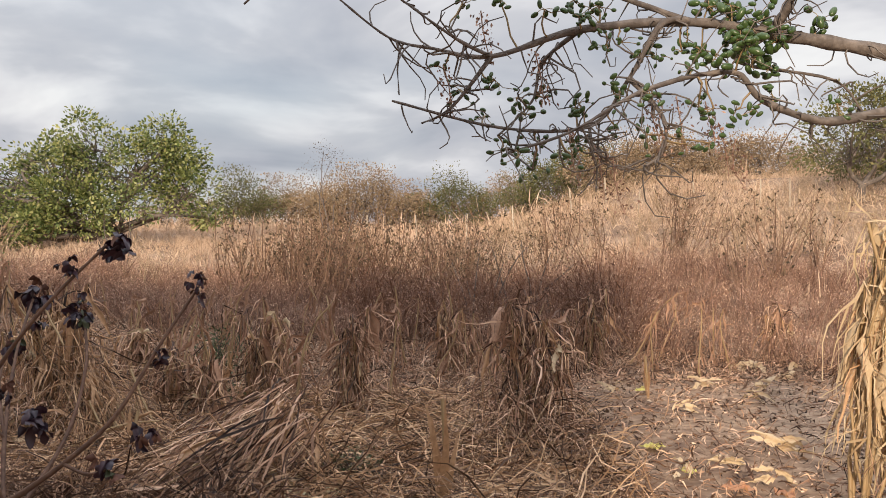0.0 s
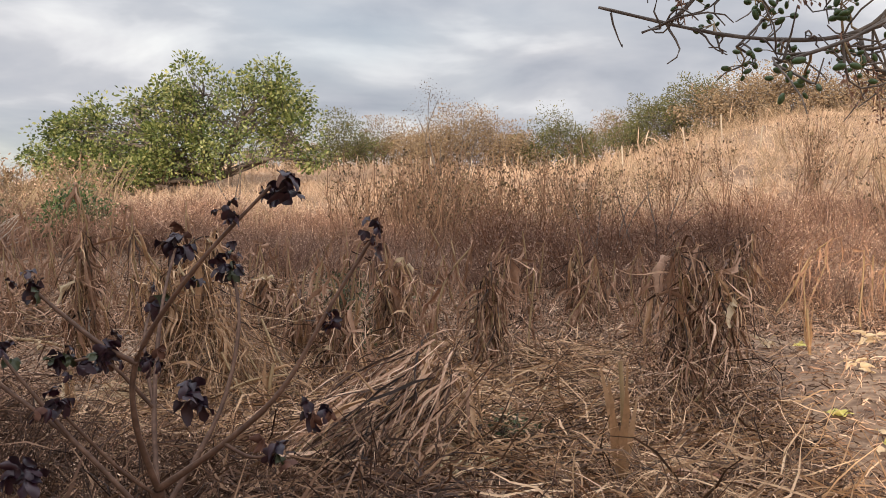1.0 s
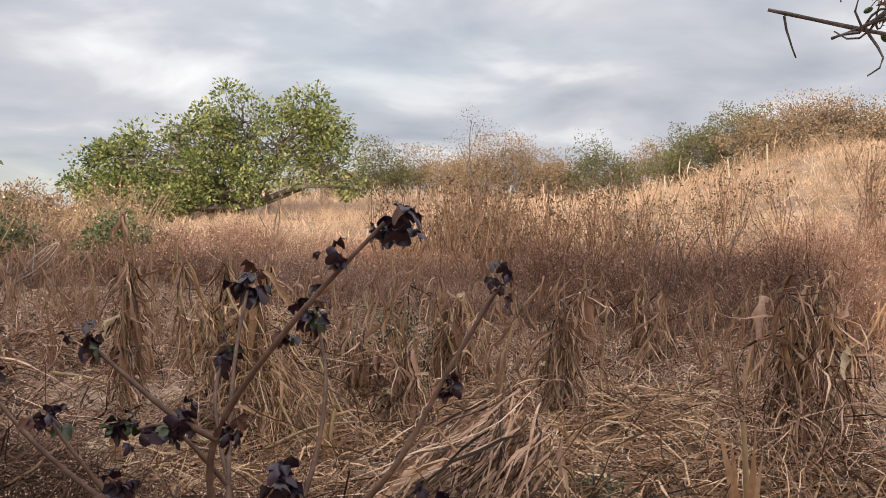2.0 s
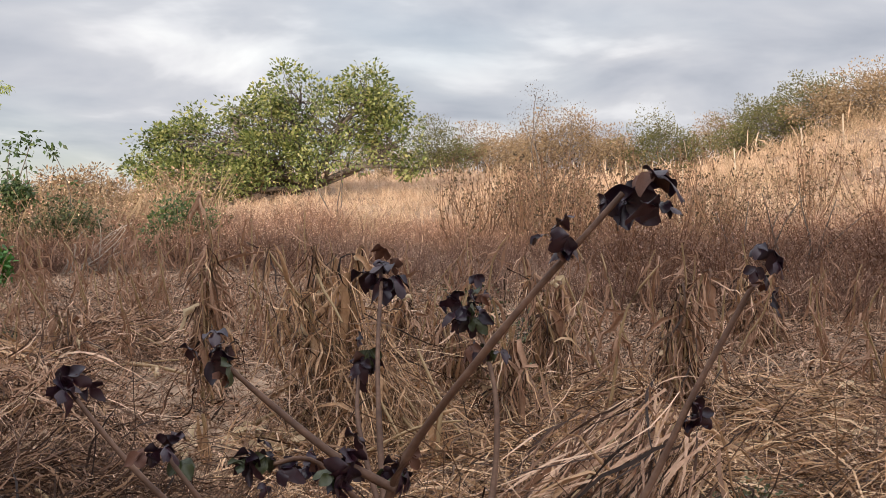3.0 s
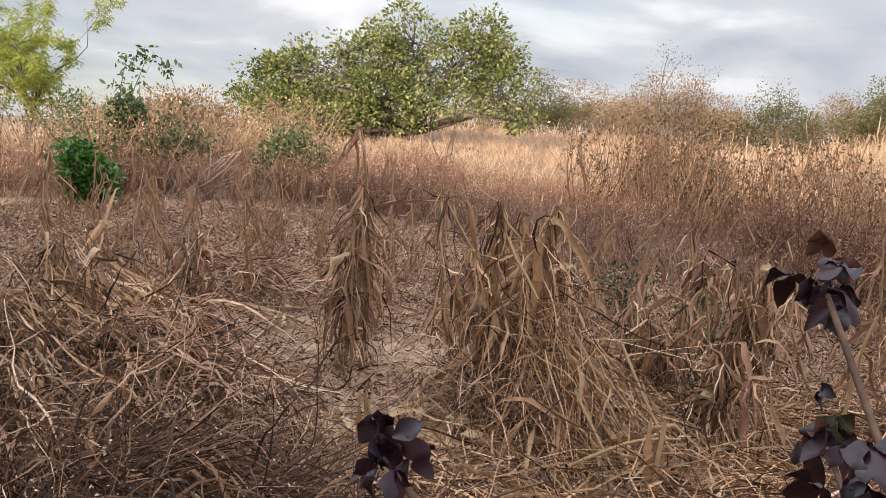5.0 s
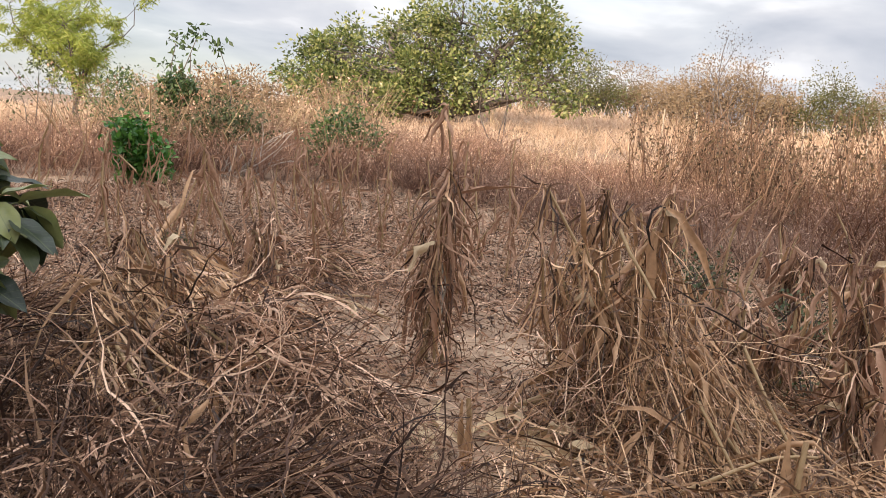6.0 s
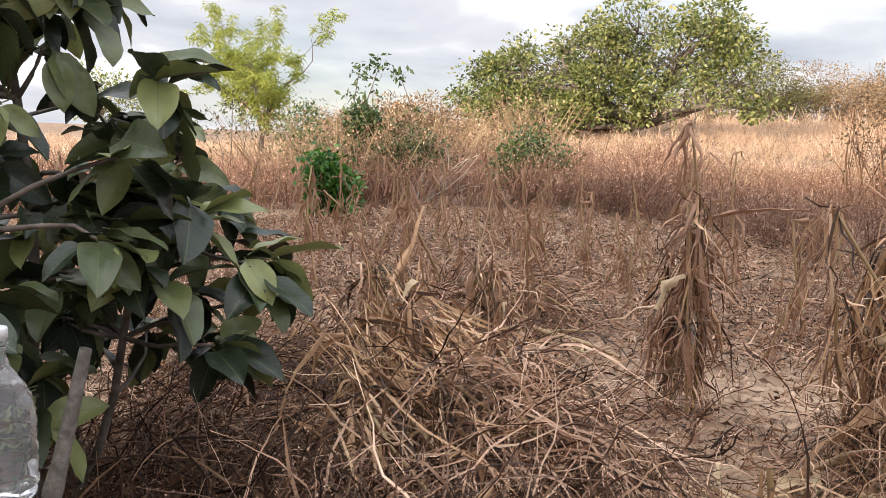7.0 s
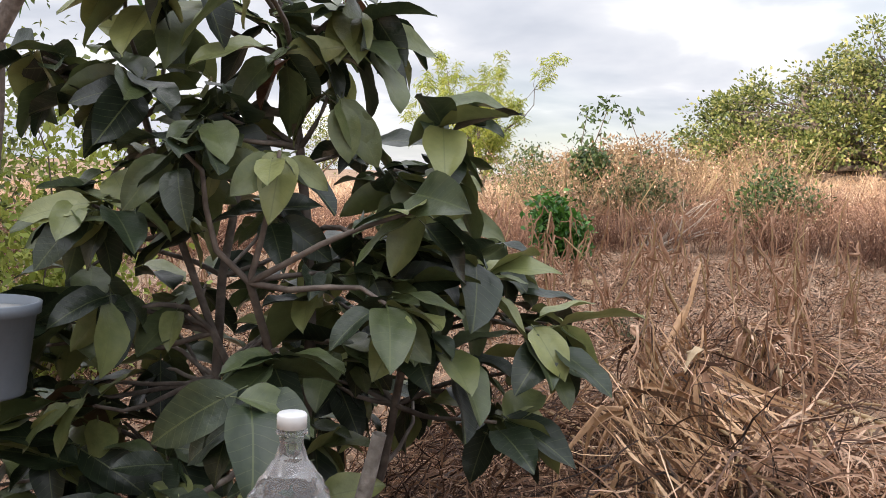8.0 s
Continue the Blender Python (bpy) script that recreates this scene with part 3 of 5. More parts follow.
GREY = "stack of withered grey-brown corn stalks and hanging leaves"
corn_stack((-0.75, 7.4), 0.86, 0.26, 21, "narrow bundle of withered corn leaves standing upright", 8, 130, 120)
corn_stack((0.55, 6.25), 1.05, 0.42, 22, "large stack of withered brown corn leaves and strands", 13, 300, 900, (0.08, 0))
corn_stack((1.75, 10.6), 0.95, 0.4, 23, GREY, 9, 170, 120)
corn_stack((0.1, 10.4), 0.85, 0.4, 24, GREY, 9, 150, 120)
corn_stack((-2.86, 6.75), 1.12, 0.48, 25, "tall tangled stack of golden-brown dry corn leaves", 14, 340, 1100, (-0.12, 0.05), [straw_gold, straw, husk_mat])
corn_stack((-1.7, 8.2), 0.78, 0.3, 26, "short bundle of dry corn with pale leaves", 7, 120, 110)
corn_stack((-4.05, 7.4), 1.2, 0.17, 27, "ragged upright corn stalk with pale hanging leaves", 5, 90, 120)
corn_stack((2.72, 5.0), 1.55, 0.3, 38, "tall golden dry corn stalks standing close together", 18, 160, 60, (0.0, 0.0), [husk_mat, straw_gold, husk_mat], 80, 44)
corn_stack((2.38, 4.75), 1.6, 0.26, 28, "tall golden dry corn stalks standing close together", 22, 200, 60, (0.0, 0.0), [husk_mat, straw_gold, husk_mat], 80, 60)
corn_stack((-4.1, 5.55), 0.66, 0.5, 32, "slumped stack of brown corn leaves on a straw heap", 8, 260, 260, (-0.36, 0.1), [straw, straw_gold, husk_mat])
corn_stack((-4.7, 5.95), 0.72, 0.36, 33, "slumped stack of brown corn leaves on a straw heap", 9, 300, 320, (-0.2, 0))
corn_stack((-2.3, 7.7), 0.7, 0.3, 34, GREY, 7, 120, 120)
corn_stack((-1.9, 6.9), 0.55, 0.3, 35, GREY, 6, 90, 120)
corn_stack((-5.3, 7.6), 0.6, 0.3, 36, GREY, 6, 100, 90)
corn_stack((-2.9, 8.9), 0.8, 0.35, 37, GREY, 8, 120, 120)
corn_stack((-1.95, 10.3), 0.75, 0.35, 29, GREY, 7, 110, 90)
corn_stack((4.3, 11.6), 0.75, 0.3, 30, "pale tuft of bent dry corn stalks", 6, 60, 60, (0, 0), [straw, straw_gold, husk_mat])


def straw_pile(place, yaw, length, r, h, seed, label, n=700, blades=120, mats=None, loose=1.0):
    """Cut stalks and blades thrown one way on a heap."""
    rng = np.random.default_rng(seed)
    t = thing("straw_pile", pose(*place, 0, 0, 0, yaw), label, "straw pile", "heaps of dry corn straw")
    s = Soup()
    u = rng.uniform(-0.5, 0.4, n)
    b = np.stack([u * length, rng.normal(size=n) * r * 0.4, np.zeros(n)], 1)
    b[:, 2] = h * np.clip(1 - (b[:, 1] / r) ** 2, 0, 1) * np.clip(1.05 - np.abs(u) * 1.5, 0, 1) * rng.uniform(0.3, 1.0, n) + 0.03
    d = np.stack([np.ones(n), rng.normal(size=n) * 0.75 * loose, 0.35 - u + rng.normal(size=n) * 0.45 * loose], 1)
    ribbons(s, b, d, rng.uniform(0.25, 0.75, n), rng.uniform(0.003, 0.011, n) * (2 - loose), 0.7, 9, 0.8, 0, 0.5, wave=2.2 * loose, rng=rng, floor=0.008, kink=0.15)
    tagged(part("straw_mass", s, mats or straw, t), kind="stuff")
    leaf_parts(t, rng, b[b[:, 2] > h * 0.3], blades // 3, straw_gold, size=(0.2, 0.55), width=(0.012, 0.04), out=0.6, up=0.3, droop=1.2)
    for i in range(9):
        st = Soup()
        p = b[rng.integers(0, n)]
        limb(st, p, p + [rng.uniform(0.2, 0.5), rng.normal() * 0.2, -p[2] * 0.5], 0.009, 0.006, rng, 0.04, 4, 5)
        part("stalk", st, stalk_mat, t)
    return t


def slanted_heap(top, foot, seed, label, n=420, width=(0.006, 0.022), mat=None, stray=0.34):
    """Cut corn laid against a heap: flat strips that run down from its top to its foot."""
    rng = np.random.default_rng(seed)
    top, foot = np.array(top), np.array(foot)
    t = thing("straw_pile", (*foot[:2], 0.0), label, "straw pile", "heaps of dry corn straw")
    run = foot - top
    cross = unit(np.array([-run[1], run[0], 0.0]))
    b = top - [*foot[:2], 0] + run * rng.uniform(-0.1, 0.7, n)[:, None] + cross * (rng.normal(size=n) * 0.16)[:, None]
    b[:, 2] = np.maximum(b[:, 2] * rng.uniform(0.35, 1.05, n), 0.03)
    d = run + rng.normal(size=(n, 3)) * stray
    s = Soup()
    ribbons(s, b, d, rng.uniform(0.4, 0.95, n), rng.uniform(*width, n), 0.18, 6, 1.5, 0, 0.6, wave=0.7, rng=rng, floor=0.01, kink=0.4)
    m = n // 2
    ribbons(s, b[:m], rng.normal(size=(m, 3)) + unit(run) * 0.6, rng.uniform(0.2, 0.5, m), rng.uniform(0.003, 0.008, m), 0.6, 6, 1.5, 0, 0.6, wave=2.0, rng=rng, floor=0.01)
    tagged(part("straw_mass", s, mat or straw, t), kind="stuff")
    leaf_parts(t, rng, b, 40, straw_gold, size=(0.3, 0.6), width=(0.015, 0.035), out=0.5, up=-0.2, droop=0.8, wave=0.8)
    for i in range(10):
        st = Soup()
        p = b[rng.integers(0, n)]
        limb(st, p, p + run * rng.uniform(0.3, 0.7) + [0, 0, 0.05], 0.009, 0.007, rng, 0.03, 4, 5)
        part("stalk", st, stalk_mat, t)
    return t


slanted_heap((-0.98, 5.45, 0.62), (-1.6, 4.55, 0.02), 41, "golden-brown slanting heap of cut corn straw", 560, (0.005, 0.019), None, 0.24)
straw_pile((-4.35, 5.75), -20, 1.5, 0.75, 0.62, 42, "wide tangled heap of dry corn straw and stalks", 2000, 90, straw)
# the darkest of these tangles carry shade in their straw colour
straw_pile((-3.5, 4.6), 15, 1.4, 0.6, 0.4, 43, "low tangle of dry brown strands", 1700, 20, dark_shaded_straw)
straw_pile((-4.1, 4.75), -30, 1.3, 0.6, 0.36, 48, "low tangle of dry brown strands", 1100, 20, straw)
straw_pile((-5.7, 6.3), 20, 1.5, 0.7, 0.3, 49, "low tangle of brown strands with shade in their colour", 1300, 20, dark_shaded_straw)
straw_pile((-5.3, 5.2), -10, 1.3, 0.6, 0.24, 50, "low tangle of brown strands with shade in their colour", 1000, 10, dark_shaded_straw)
slanted_heap((-2.75, 6.65, 0.92), (-2.15, 6.15, 0.02), 45, "golden cut corn straw leaning on a stack", 300, (0.003, 0.010), straw_gold, 0.5)
slanted_heap((-4.95, 5.98, 0.76), (-3.95, 5.8, 0.02), 46, "golden heap of long dry corn blades lying one way", 620, (0.004, 0.016), straw_gold, 0.3)
slanted_heap((-4.75, 5.6, 0.6), (-3.9, 5.3, 0.02), 47, "golden heap of long dry corn blades lying one way", 380, (0.004, 0.014), straw_gold, 0.34)
straw_pile((-5.9, 9.2), 10, 1.4, 0.6, 0.35, 44, "low grey heap of old straw", 700, 80)


def corn_plant(place, h, seed, label, bent=0.3, blades=16, yaw=0):
    rng = np.random.default_rng(seed)
    t = thing("corn_plant", pose(*place, 0, 0, 0, yaw), label, "corn plant", "standing dead corn plants")
    st = Soup()
    p = limb(st, (0, 0, -0.02), (rng.normal() * bent * h * 0.5, rng.normal() * bent * h * 0.5, h), 0.012, 0.007, rng, 0.05, 7, 6)
    part("stalk", st, stalk_mat, t)
    leaf_parts(t, rng, p[1:], blades, straw, size=(0.2, 0.5), width=(0.012, 0.036), out=0.22, up=-0.15, droop=2.6, wave=1.2)
    leaf_parts(t, rng, p[1:4], blades // 2, straw, size=(0.2, 0.4), width=(0.01, 0.028), out=0.25, up=-0.5, droop=2.0, wave=1.2)
    return t


cream_leaf = surface("bleached_leaf", [(0.5, 0.45, 0.38), (0.68, 0.63, 0.56), (0.8, 0.76, 0.7)], 0.7, 40, 0.2, "none", 6)
TALL = "tall dead corn plant with curled pale leaves"
corn_plant((-4.08, 7.46), 1.5, 51, TALL, 0.04, 26)
tall_corn = bpy.data.objects["corn_plant"]
s = Soup()
ribbons(s, np.array([[0.0, 0.0, 0.98]]), np.array([[1.0, 0.1, 0.42]]), 0.62, 0.055, 0.22, 9, 0.5, 0, 0.8, fold=0.5, wave=0.3, rng=np.random.default_rng(4))
part("leaf", s, straw, tall_corn)
s = Soup()
ribbons(s, np.array([[0.06, -0.05, 0.62]]), np.array([[0.1, -0.2, -1.0]]), 0.36, 0.045, 0.3, 8, 1.0, 0, 0.9, fold=0.4, wave=0.3, rng=np.random.default_rng(6))
part("leaf", s, cream_leaf, tall_corn, "bleached white leaf")
corn_plant((-4.6, 9.55), 1.3, 53, TALL, 0.2, 20)
corn_plant((-4.5, 10.8), 1.35, 52, TALL, 0.1, 20)
SHORT = "short broken dead corn plant with drooping leaves"
kinds = [corn_plant((-5.5 - 0.5 * i, 11.0 + 0.3 * i), 0.75 + 0.06 * i, 60 + i, SHORT, 0.35, 15) for i in range(5)]
crng = np.random.default_rng(5)
spots = np.stack([crng.uniform(-11.5, 3.5, 400), crng.uniform(7.2, 15.0, 400)], 1)
made = []
for x, y in spots:
    bare_patch = (1.2 < x < 4 and y < 9.5) or (-7.5 < x < -3.2 and y < 8.6)
    if bare_patch or weed_gap(x, y) > 0.3 or any((x - a) ** 2 + (y - b) ** 2 < 0.3 for a, b in made) or len(made) > 135:
        continue
    made.append((x, y))
    k = copy_thing(kinds[crng.integers(0, 5)], pose(x, y, float(land(x, y)), crng.normal() * 8, crng.normal() * 8, crng.uniform(0, 360)) @ Matrix.Scale(crng.uniform(0.7, 1.15), 4))

# ---- straw on the ground ----
def litter():
    rng = np.random.default_rng(31)
    n = 130000
    x, y = rng.uniform(-12, 6, n), 2.2 + 13.5 * rng.uniform(0, 1, n) ** 1.35
    dens = clumpy(x, y, 0.9, 7)
    path = ((x > 1.1) & (x < 4.2) & (y < 9.5)) | ((np.abs(x + 3.35) < 0.5) & (np.abs(y - 6.3) < 0.4)) | ((x > -5.6) & (x < -2.6) & (y > 7.2) & (y < 8.6))
    k = (weed_gap(x, y) < 2) & (rng.uniform(size=n) < np.where(path, 0.12, np.where((x < -3.3) & (x > -4.7) & (y < 5.1), 0.15, 0.22 + 0.75 * dens)))
    x, y = x[k], y[k]
    n = len(x)
    s = Soup()
    b = on_land(x, y, 0) + np.stack([np.zeros(n), np.zeros(n), np.abs(rng.normal(size=n)) * 0.05 * dens[k] + 0.012], 1)
    a = rng.uniform(0, 6.28, n)
    d = np.stack([np.cos(a), np.sin(a), rng.normal(size=n) * 0.22 + 0.12], 1)
    long = rng.uniform(size=n) < 0.5
    ribbons(s, b, d, np.where(long, rng.uniform(0.2, 0.5, n), rng.uniform(0.08, 0.22, n)), np.where(long, rng.uniform(0.003, 0.008, n), rng.uniform(0.006, 0.018, n)), 0.3, 3, 1.2, 0, 0.5, wave=1.6, rng=rng)
    tagged(part("straw_litter", s, straw), "tangled pale dry straw lying on the soil", "straw", "", "stuff")
    # brighter golden straw between the stacks
    s = Soup()
    n = 26000
    x, y = rng.uniform(-3.1, 2.2, n), 3.6 + 4.9 * rng.uniform(0, 1, n)
    k = (rng.uniform(size=n) < clumpy(x, y, 0.6, 77) * 1.3) & (x < 1.1) & ((y > 4.8) | (x > -0.4))
    x, y = x[k], y[k]
    n = len(x)
    b = on_land(x, y, 0) + np.stack([np.zeros(n), np.zeros(n), np.abs(rng.normal(size=n)) * 0.06 + 0.03], 1)
    a = rng.uniform(0, 6.28, n)
    ribbons(s, b, np.stack([np.cos(a), np.sin(a), rng.normal(size=n) * 0.25 + 0.1], 1), rng.uniform(0.2, 0.6, n), rng.uniform(0.004, 0.012, n), 0.4, 4, 1.2, 0, 0.5, wave=1.2, rng=rng)
    tagged(part("straw_litter", s, straw_gold), "bright golden straw strewn between the corn stacks", "straw", "", "stuff")
    # brown strands under the purple bush and tree, darkened to stand for the shade there
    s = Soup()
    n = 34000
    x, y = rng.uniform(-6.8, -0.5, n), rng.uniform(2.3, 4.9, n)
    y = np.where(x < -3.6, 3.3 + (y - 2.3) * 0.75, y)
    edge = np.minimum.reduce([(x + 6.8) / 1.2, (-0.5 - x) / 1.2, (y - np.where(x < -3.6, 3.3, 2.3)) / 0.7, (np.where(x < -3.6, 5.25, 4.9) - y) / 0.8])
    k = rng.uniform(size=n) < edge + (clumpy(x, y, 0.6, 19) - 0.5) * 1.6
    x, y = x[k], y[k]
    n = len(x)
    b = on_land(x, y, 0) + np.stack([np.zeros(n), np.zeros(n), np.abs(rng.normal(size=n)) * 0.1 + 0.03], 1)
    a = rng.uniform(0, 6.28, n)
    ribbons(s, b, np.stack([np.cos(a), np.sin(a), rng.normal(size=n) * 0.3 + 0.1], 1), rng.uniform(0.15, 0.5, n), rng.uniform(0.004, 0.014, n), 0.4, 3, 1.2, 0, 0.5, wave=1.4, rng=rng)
    tagged(part("straw_litter", s, dark_shaded_straw), "brown straw tangled on the soil, darkened to stand for shade", "straw", "", "stuff")
    # broken, crumpled bits of leaf and stalk, dark below as painted shade between straws and pale on top
    for count, lift, size, mat, label in ((70000, 0.03, (0.04, 0.13), dark_shaded_straw, "broken bits of brown corn leaf, darkened as shade between the straws"), (80000, 0.05, (0.04, 0.13), straw, "pale crumpled bits of corn leaf on top")):
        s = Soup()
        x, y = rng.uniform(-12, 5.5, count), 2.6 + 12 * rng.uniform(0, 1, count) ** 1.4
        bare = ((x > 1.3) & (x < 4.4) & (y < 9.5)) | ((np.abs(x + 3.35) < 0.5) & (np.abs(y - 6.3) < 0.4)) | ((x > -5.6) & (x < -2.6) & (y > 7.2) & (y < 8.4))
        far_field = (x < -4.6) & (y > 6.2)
        thin_out = np.where(far_field, 0.35, 1.0) if mat is dark_shaded_straw else np.where(far_field, 1.0, 0.65)
        k = (weed_gap(x, y) < 1) & (rng.uniform(size=count) < thin_out * np.where(bare, 0.1 if mat is dark_shaded_straw else 0.55, 0.35 + 0.9 * (clumpy(x, y, 0.5, lift * 900) > 0.47)))
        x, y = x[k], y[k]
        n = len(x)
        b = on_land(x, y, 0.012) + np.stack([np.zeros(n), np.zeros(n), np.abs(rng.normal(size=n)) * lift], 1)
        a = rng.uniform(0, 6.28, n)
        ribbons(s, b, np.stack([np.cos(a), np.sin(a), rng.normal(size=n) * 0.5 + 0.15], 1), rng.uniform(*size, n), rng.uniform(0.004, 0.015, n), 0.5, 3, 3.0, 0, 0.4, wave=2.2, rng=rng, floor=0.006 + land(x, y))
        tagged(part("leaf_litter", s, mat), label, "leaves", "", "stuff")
    s = Soup()
    n = 11000
    x, y = rng.uniform(-11, 5, n), 2.0 + 11 * rng.uniform(0, 1, n) ** 1.4
    leaves(s, on_land(x, y, 0.012 + 0.02 * rng.uniform(size=n)), np.stack([rng.normal(size=n), rng.normal(size=n), rng.normal(size=n) * 0.25], 1), rng.uniform(0.03, 0.075, n), shape=leaf_blade(1, 0.6, 0.25, 0.5, 2), rng=rng)
    tagged(part("leaf_litter", s, litter_mat), "curled brown fallen leaves scattered over the soil", "leaves", "", "stuff")


litter()

# ---- fruit tree reaching in from the right ----
def curve_points(pts, k=5):
    """A smooth line through the points."""
    p = np.array([pts[0]] + list(pts) + [pts[-1]], float)
    out = []
    for i in range(1, len(p) - 2):
        for u in np.linspace(0, 1, k, endpoint=False):
            out.append(0.5 * (2 * p[i] + (p[i + 1] - p[i - 1]) * u + (2 * p[i - 1] - 5 * p[i] + 4 * p[i + 1] - p[i + 2]) * u * u + (3 * p[i] - p[i - 1] - 3 * p[i + 1] + p[i + 2]) * u ** 3))
    out.append(p[-2])
    return np.array(out)


def fruit_tree():
    rng = np.random.default_rng(71)
    base = np.array([3.0, 3.9, 0.0])
    t = thing("fruit_tree", tuple(base), "leafless fruit tree with clusters of small green fruits", "tree")
    s = Soup()
    limb(s, (0, 0, -0.05), (-0.05, 0, 1.9), 0.16, 0.11, rng, 0.03, 8, 10)
    part("trunk", s, bark, t)
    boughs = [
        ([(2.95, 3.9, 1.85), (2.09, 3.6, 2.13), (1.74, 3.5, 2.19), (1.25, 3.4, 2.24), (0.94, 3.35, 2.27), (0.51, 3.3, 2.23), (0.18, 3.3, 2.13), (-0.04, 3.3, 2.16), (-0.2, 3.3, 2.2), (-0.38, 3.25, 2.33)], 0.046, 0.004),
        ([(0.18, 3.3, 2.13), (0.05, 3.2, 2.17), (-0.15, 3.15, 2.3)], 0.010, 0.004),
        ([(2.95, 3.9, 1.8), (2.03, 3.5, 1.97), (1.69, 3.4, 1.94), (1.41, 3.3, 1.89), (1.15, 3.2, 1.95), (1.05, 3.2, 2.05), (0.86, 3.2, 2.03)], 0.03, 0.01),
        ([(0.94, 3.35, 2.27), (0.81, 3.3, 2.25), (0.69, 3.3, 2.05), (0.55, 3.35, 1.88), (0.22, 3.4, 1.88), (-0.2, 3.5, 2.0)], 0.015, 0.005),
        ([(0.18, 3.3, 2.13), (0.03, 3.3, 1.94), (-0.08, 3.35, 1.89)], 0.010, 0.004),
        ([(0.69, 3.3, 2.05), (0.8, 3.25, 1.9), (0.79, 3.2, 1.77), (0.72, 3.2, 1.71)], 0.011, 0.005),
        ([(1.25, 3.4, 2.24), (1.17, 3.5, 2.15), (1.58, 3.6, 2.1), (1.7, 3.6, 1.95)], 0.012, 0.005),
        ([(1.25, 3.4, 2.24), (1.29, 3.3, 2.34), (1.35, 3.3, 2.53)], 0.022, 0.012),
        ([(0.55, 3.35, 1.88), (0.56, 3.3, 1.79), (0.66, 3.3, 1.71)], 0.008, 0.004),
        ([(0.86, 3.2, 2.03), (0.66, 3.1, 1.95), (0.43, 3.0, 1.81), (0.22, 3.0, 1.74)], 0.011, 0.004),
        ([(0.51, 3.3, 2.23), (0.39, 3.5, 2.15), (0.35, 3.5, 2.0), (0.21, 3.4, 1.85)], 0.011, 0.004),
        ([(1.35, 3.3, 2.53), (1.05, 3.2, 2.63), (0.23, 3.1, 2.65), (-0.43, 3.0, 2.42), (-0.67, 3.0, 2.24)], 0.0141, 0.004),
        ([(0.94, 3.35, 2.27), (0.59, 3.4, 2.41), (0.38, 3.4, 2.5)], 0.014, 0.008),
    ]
    knots = []
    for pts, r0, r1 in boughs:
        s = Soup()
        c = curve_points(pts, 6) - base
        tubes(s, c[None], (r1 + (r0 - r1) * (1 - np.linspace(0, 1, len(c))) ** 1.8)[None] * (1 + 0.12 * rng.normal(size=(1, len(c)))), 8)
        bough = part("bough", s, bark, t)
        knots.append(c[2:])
        # short side twigs with buds
        s = Soup()
        for i in range(int(len(c) * 1.0)):
            a = c[rng.integers(3, len(c))]
            if a[0] + base[0] < 1.7:
                limb(s, a, a + unit(rng.normal(size=3) + [0.3, 0, -0.4]) * rng.uniform(0.06, 0.25), 0.0042, 0.0018, rng, 0.22, 6, 4)
        if s.v and r0 != 0.0141:
            tagged(part("twig_mass", s, bark, bough), kind="stuff")
    knots = np.concatenate(knots)
    bm = bmesh.new()
    bmesh.ops.create_icosphere(bm, subdivisions=2, radius=1)
    fr = bpy.data.meshes.new("fruit")
    bm.to_mesh(fr)
    bm.free()
    fr.materials.append(fruit_mat)
    for p in fr.polygons:
        p.use_smooth = True
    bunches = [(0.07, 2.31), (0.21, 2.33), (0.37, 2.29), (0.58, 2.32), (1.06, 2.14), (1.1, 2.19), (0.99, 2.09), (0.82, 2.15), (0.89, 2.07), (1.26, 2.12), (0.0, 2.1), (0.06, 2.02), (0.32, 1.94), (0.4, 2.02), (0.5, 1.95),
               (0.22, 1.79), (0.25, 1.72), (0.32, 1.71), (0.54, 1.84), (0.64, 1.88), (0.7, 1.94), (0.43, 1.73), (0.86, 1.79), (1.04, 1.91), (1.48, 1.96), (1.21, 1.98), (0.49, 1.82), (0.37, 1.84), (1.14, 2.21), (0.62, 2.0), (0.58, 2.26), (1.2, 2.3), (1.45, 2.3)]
    bunches += [(a, b) for a, b in zip(rng.uniform(0.15, 1.3, 26), rng.uniform(1.78, 2.36, 26))]
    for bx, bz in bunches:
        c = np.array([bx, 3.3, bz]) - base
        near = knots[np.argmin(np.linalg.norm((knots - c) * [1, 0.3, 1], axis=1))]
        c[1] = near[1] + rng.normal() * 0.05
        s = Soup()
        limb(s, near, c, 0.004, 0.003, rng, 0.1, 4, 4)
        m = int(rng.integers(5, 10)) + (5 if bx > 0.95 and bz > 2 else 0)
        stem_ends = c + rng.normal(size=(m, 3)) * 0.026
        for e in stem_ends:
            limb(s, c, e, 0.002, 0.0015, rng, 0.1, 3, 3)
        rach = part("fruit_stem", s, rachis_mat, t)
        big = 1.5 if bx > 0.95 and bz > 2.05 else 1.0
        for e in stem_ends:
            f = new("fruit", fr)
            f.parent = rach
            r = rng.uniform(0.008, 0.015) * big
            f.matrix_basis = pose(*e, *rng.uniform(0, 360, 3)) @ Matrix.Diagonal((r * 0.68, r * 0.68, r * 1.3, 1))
    # withered flower sprays
    for a in ((0.0, 3.3, 2.1), (0.14, 3.3, 2.3), (1.05, 3.4, 1.9), (0.62, 3.25, 1.75), (1.15, 3.5, 1.85), (0.56, 3.3, 1.8), (0.89, 3.4, 2.0), (0.34, 3.3, 2.15), (1.0, 3.4, 1.98), (0.75, 3.2, 1.95), (0.45, 3.2, 1.85)):
        s = Soup()
        a = np.array(a) - base
        n = 90
        u = rng.uniform(0, 1, n)
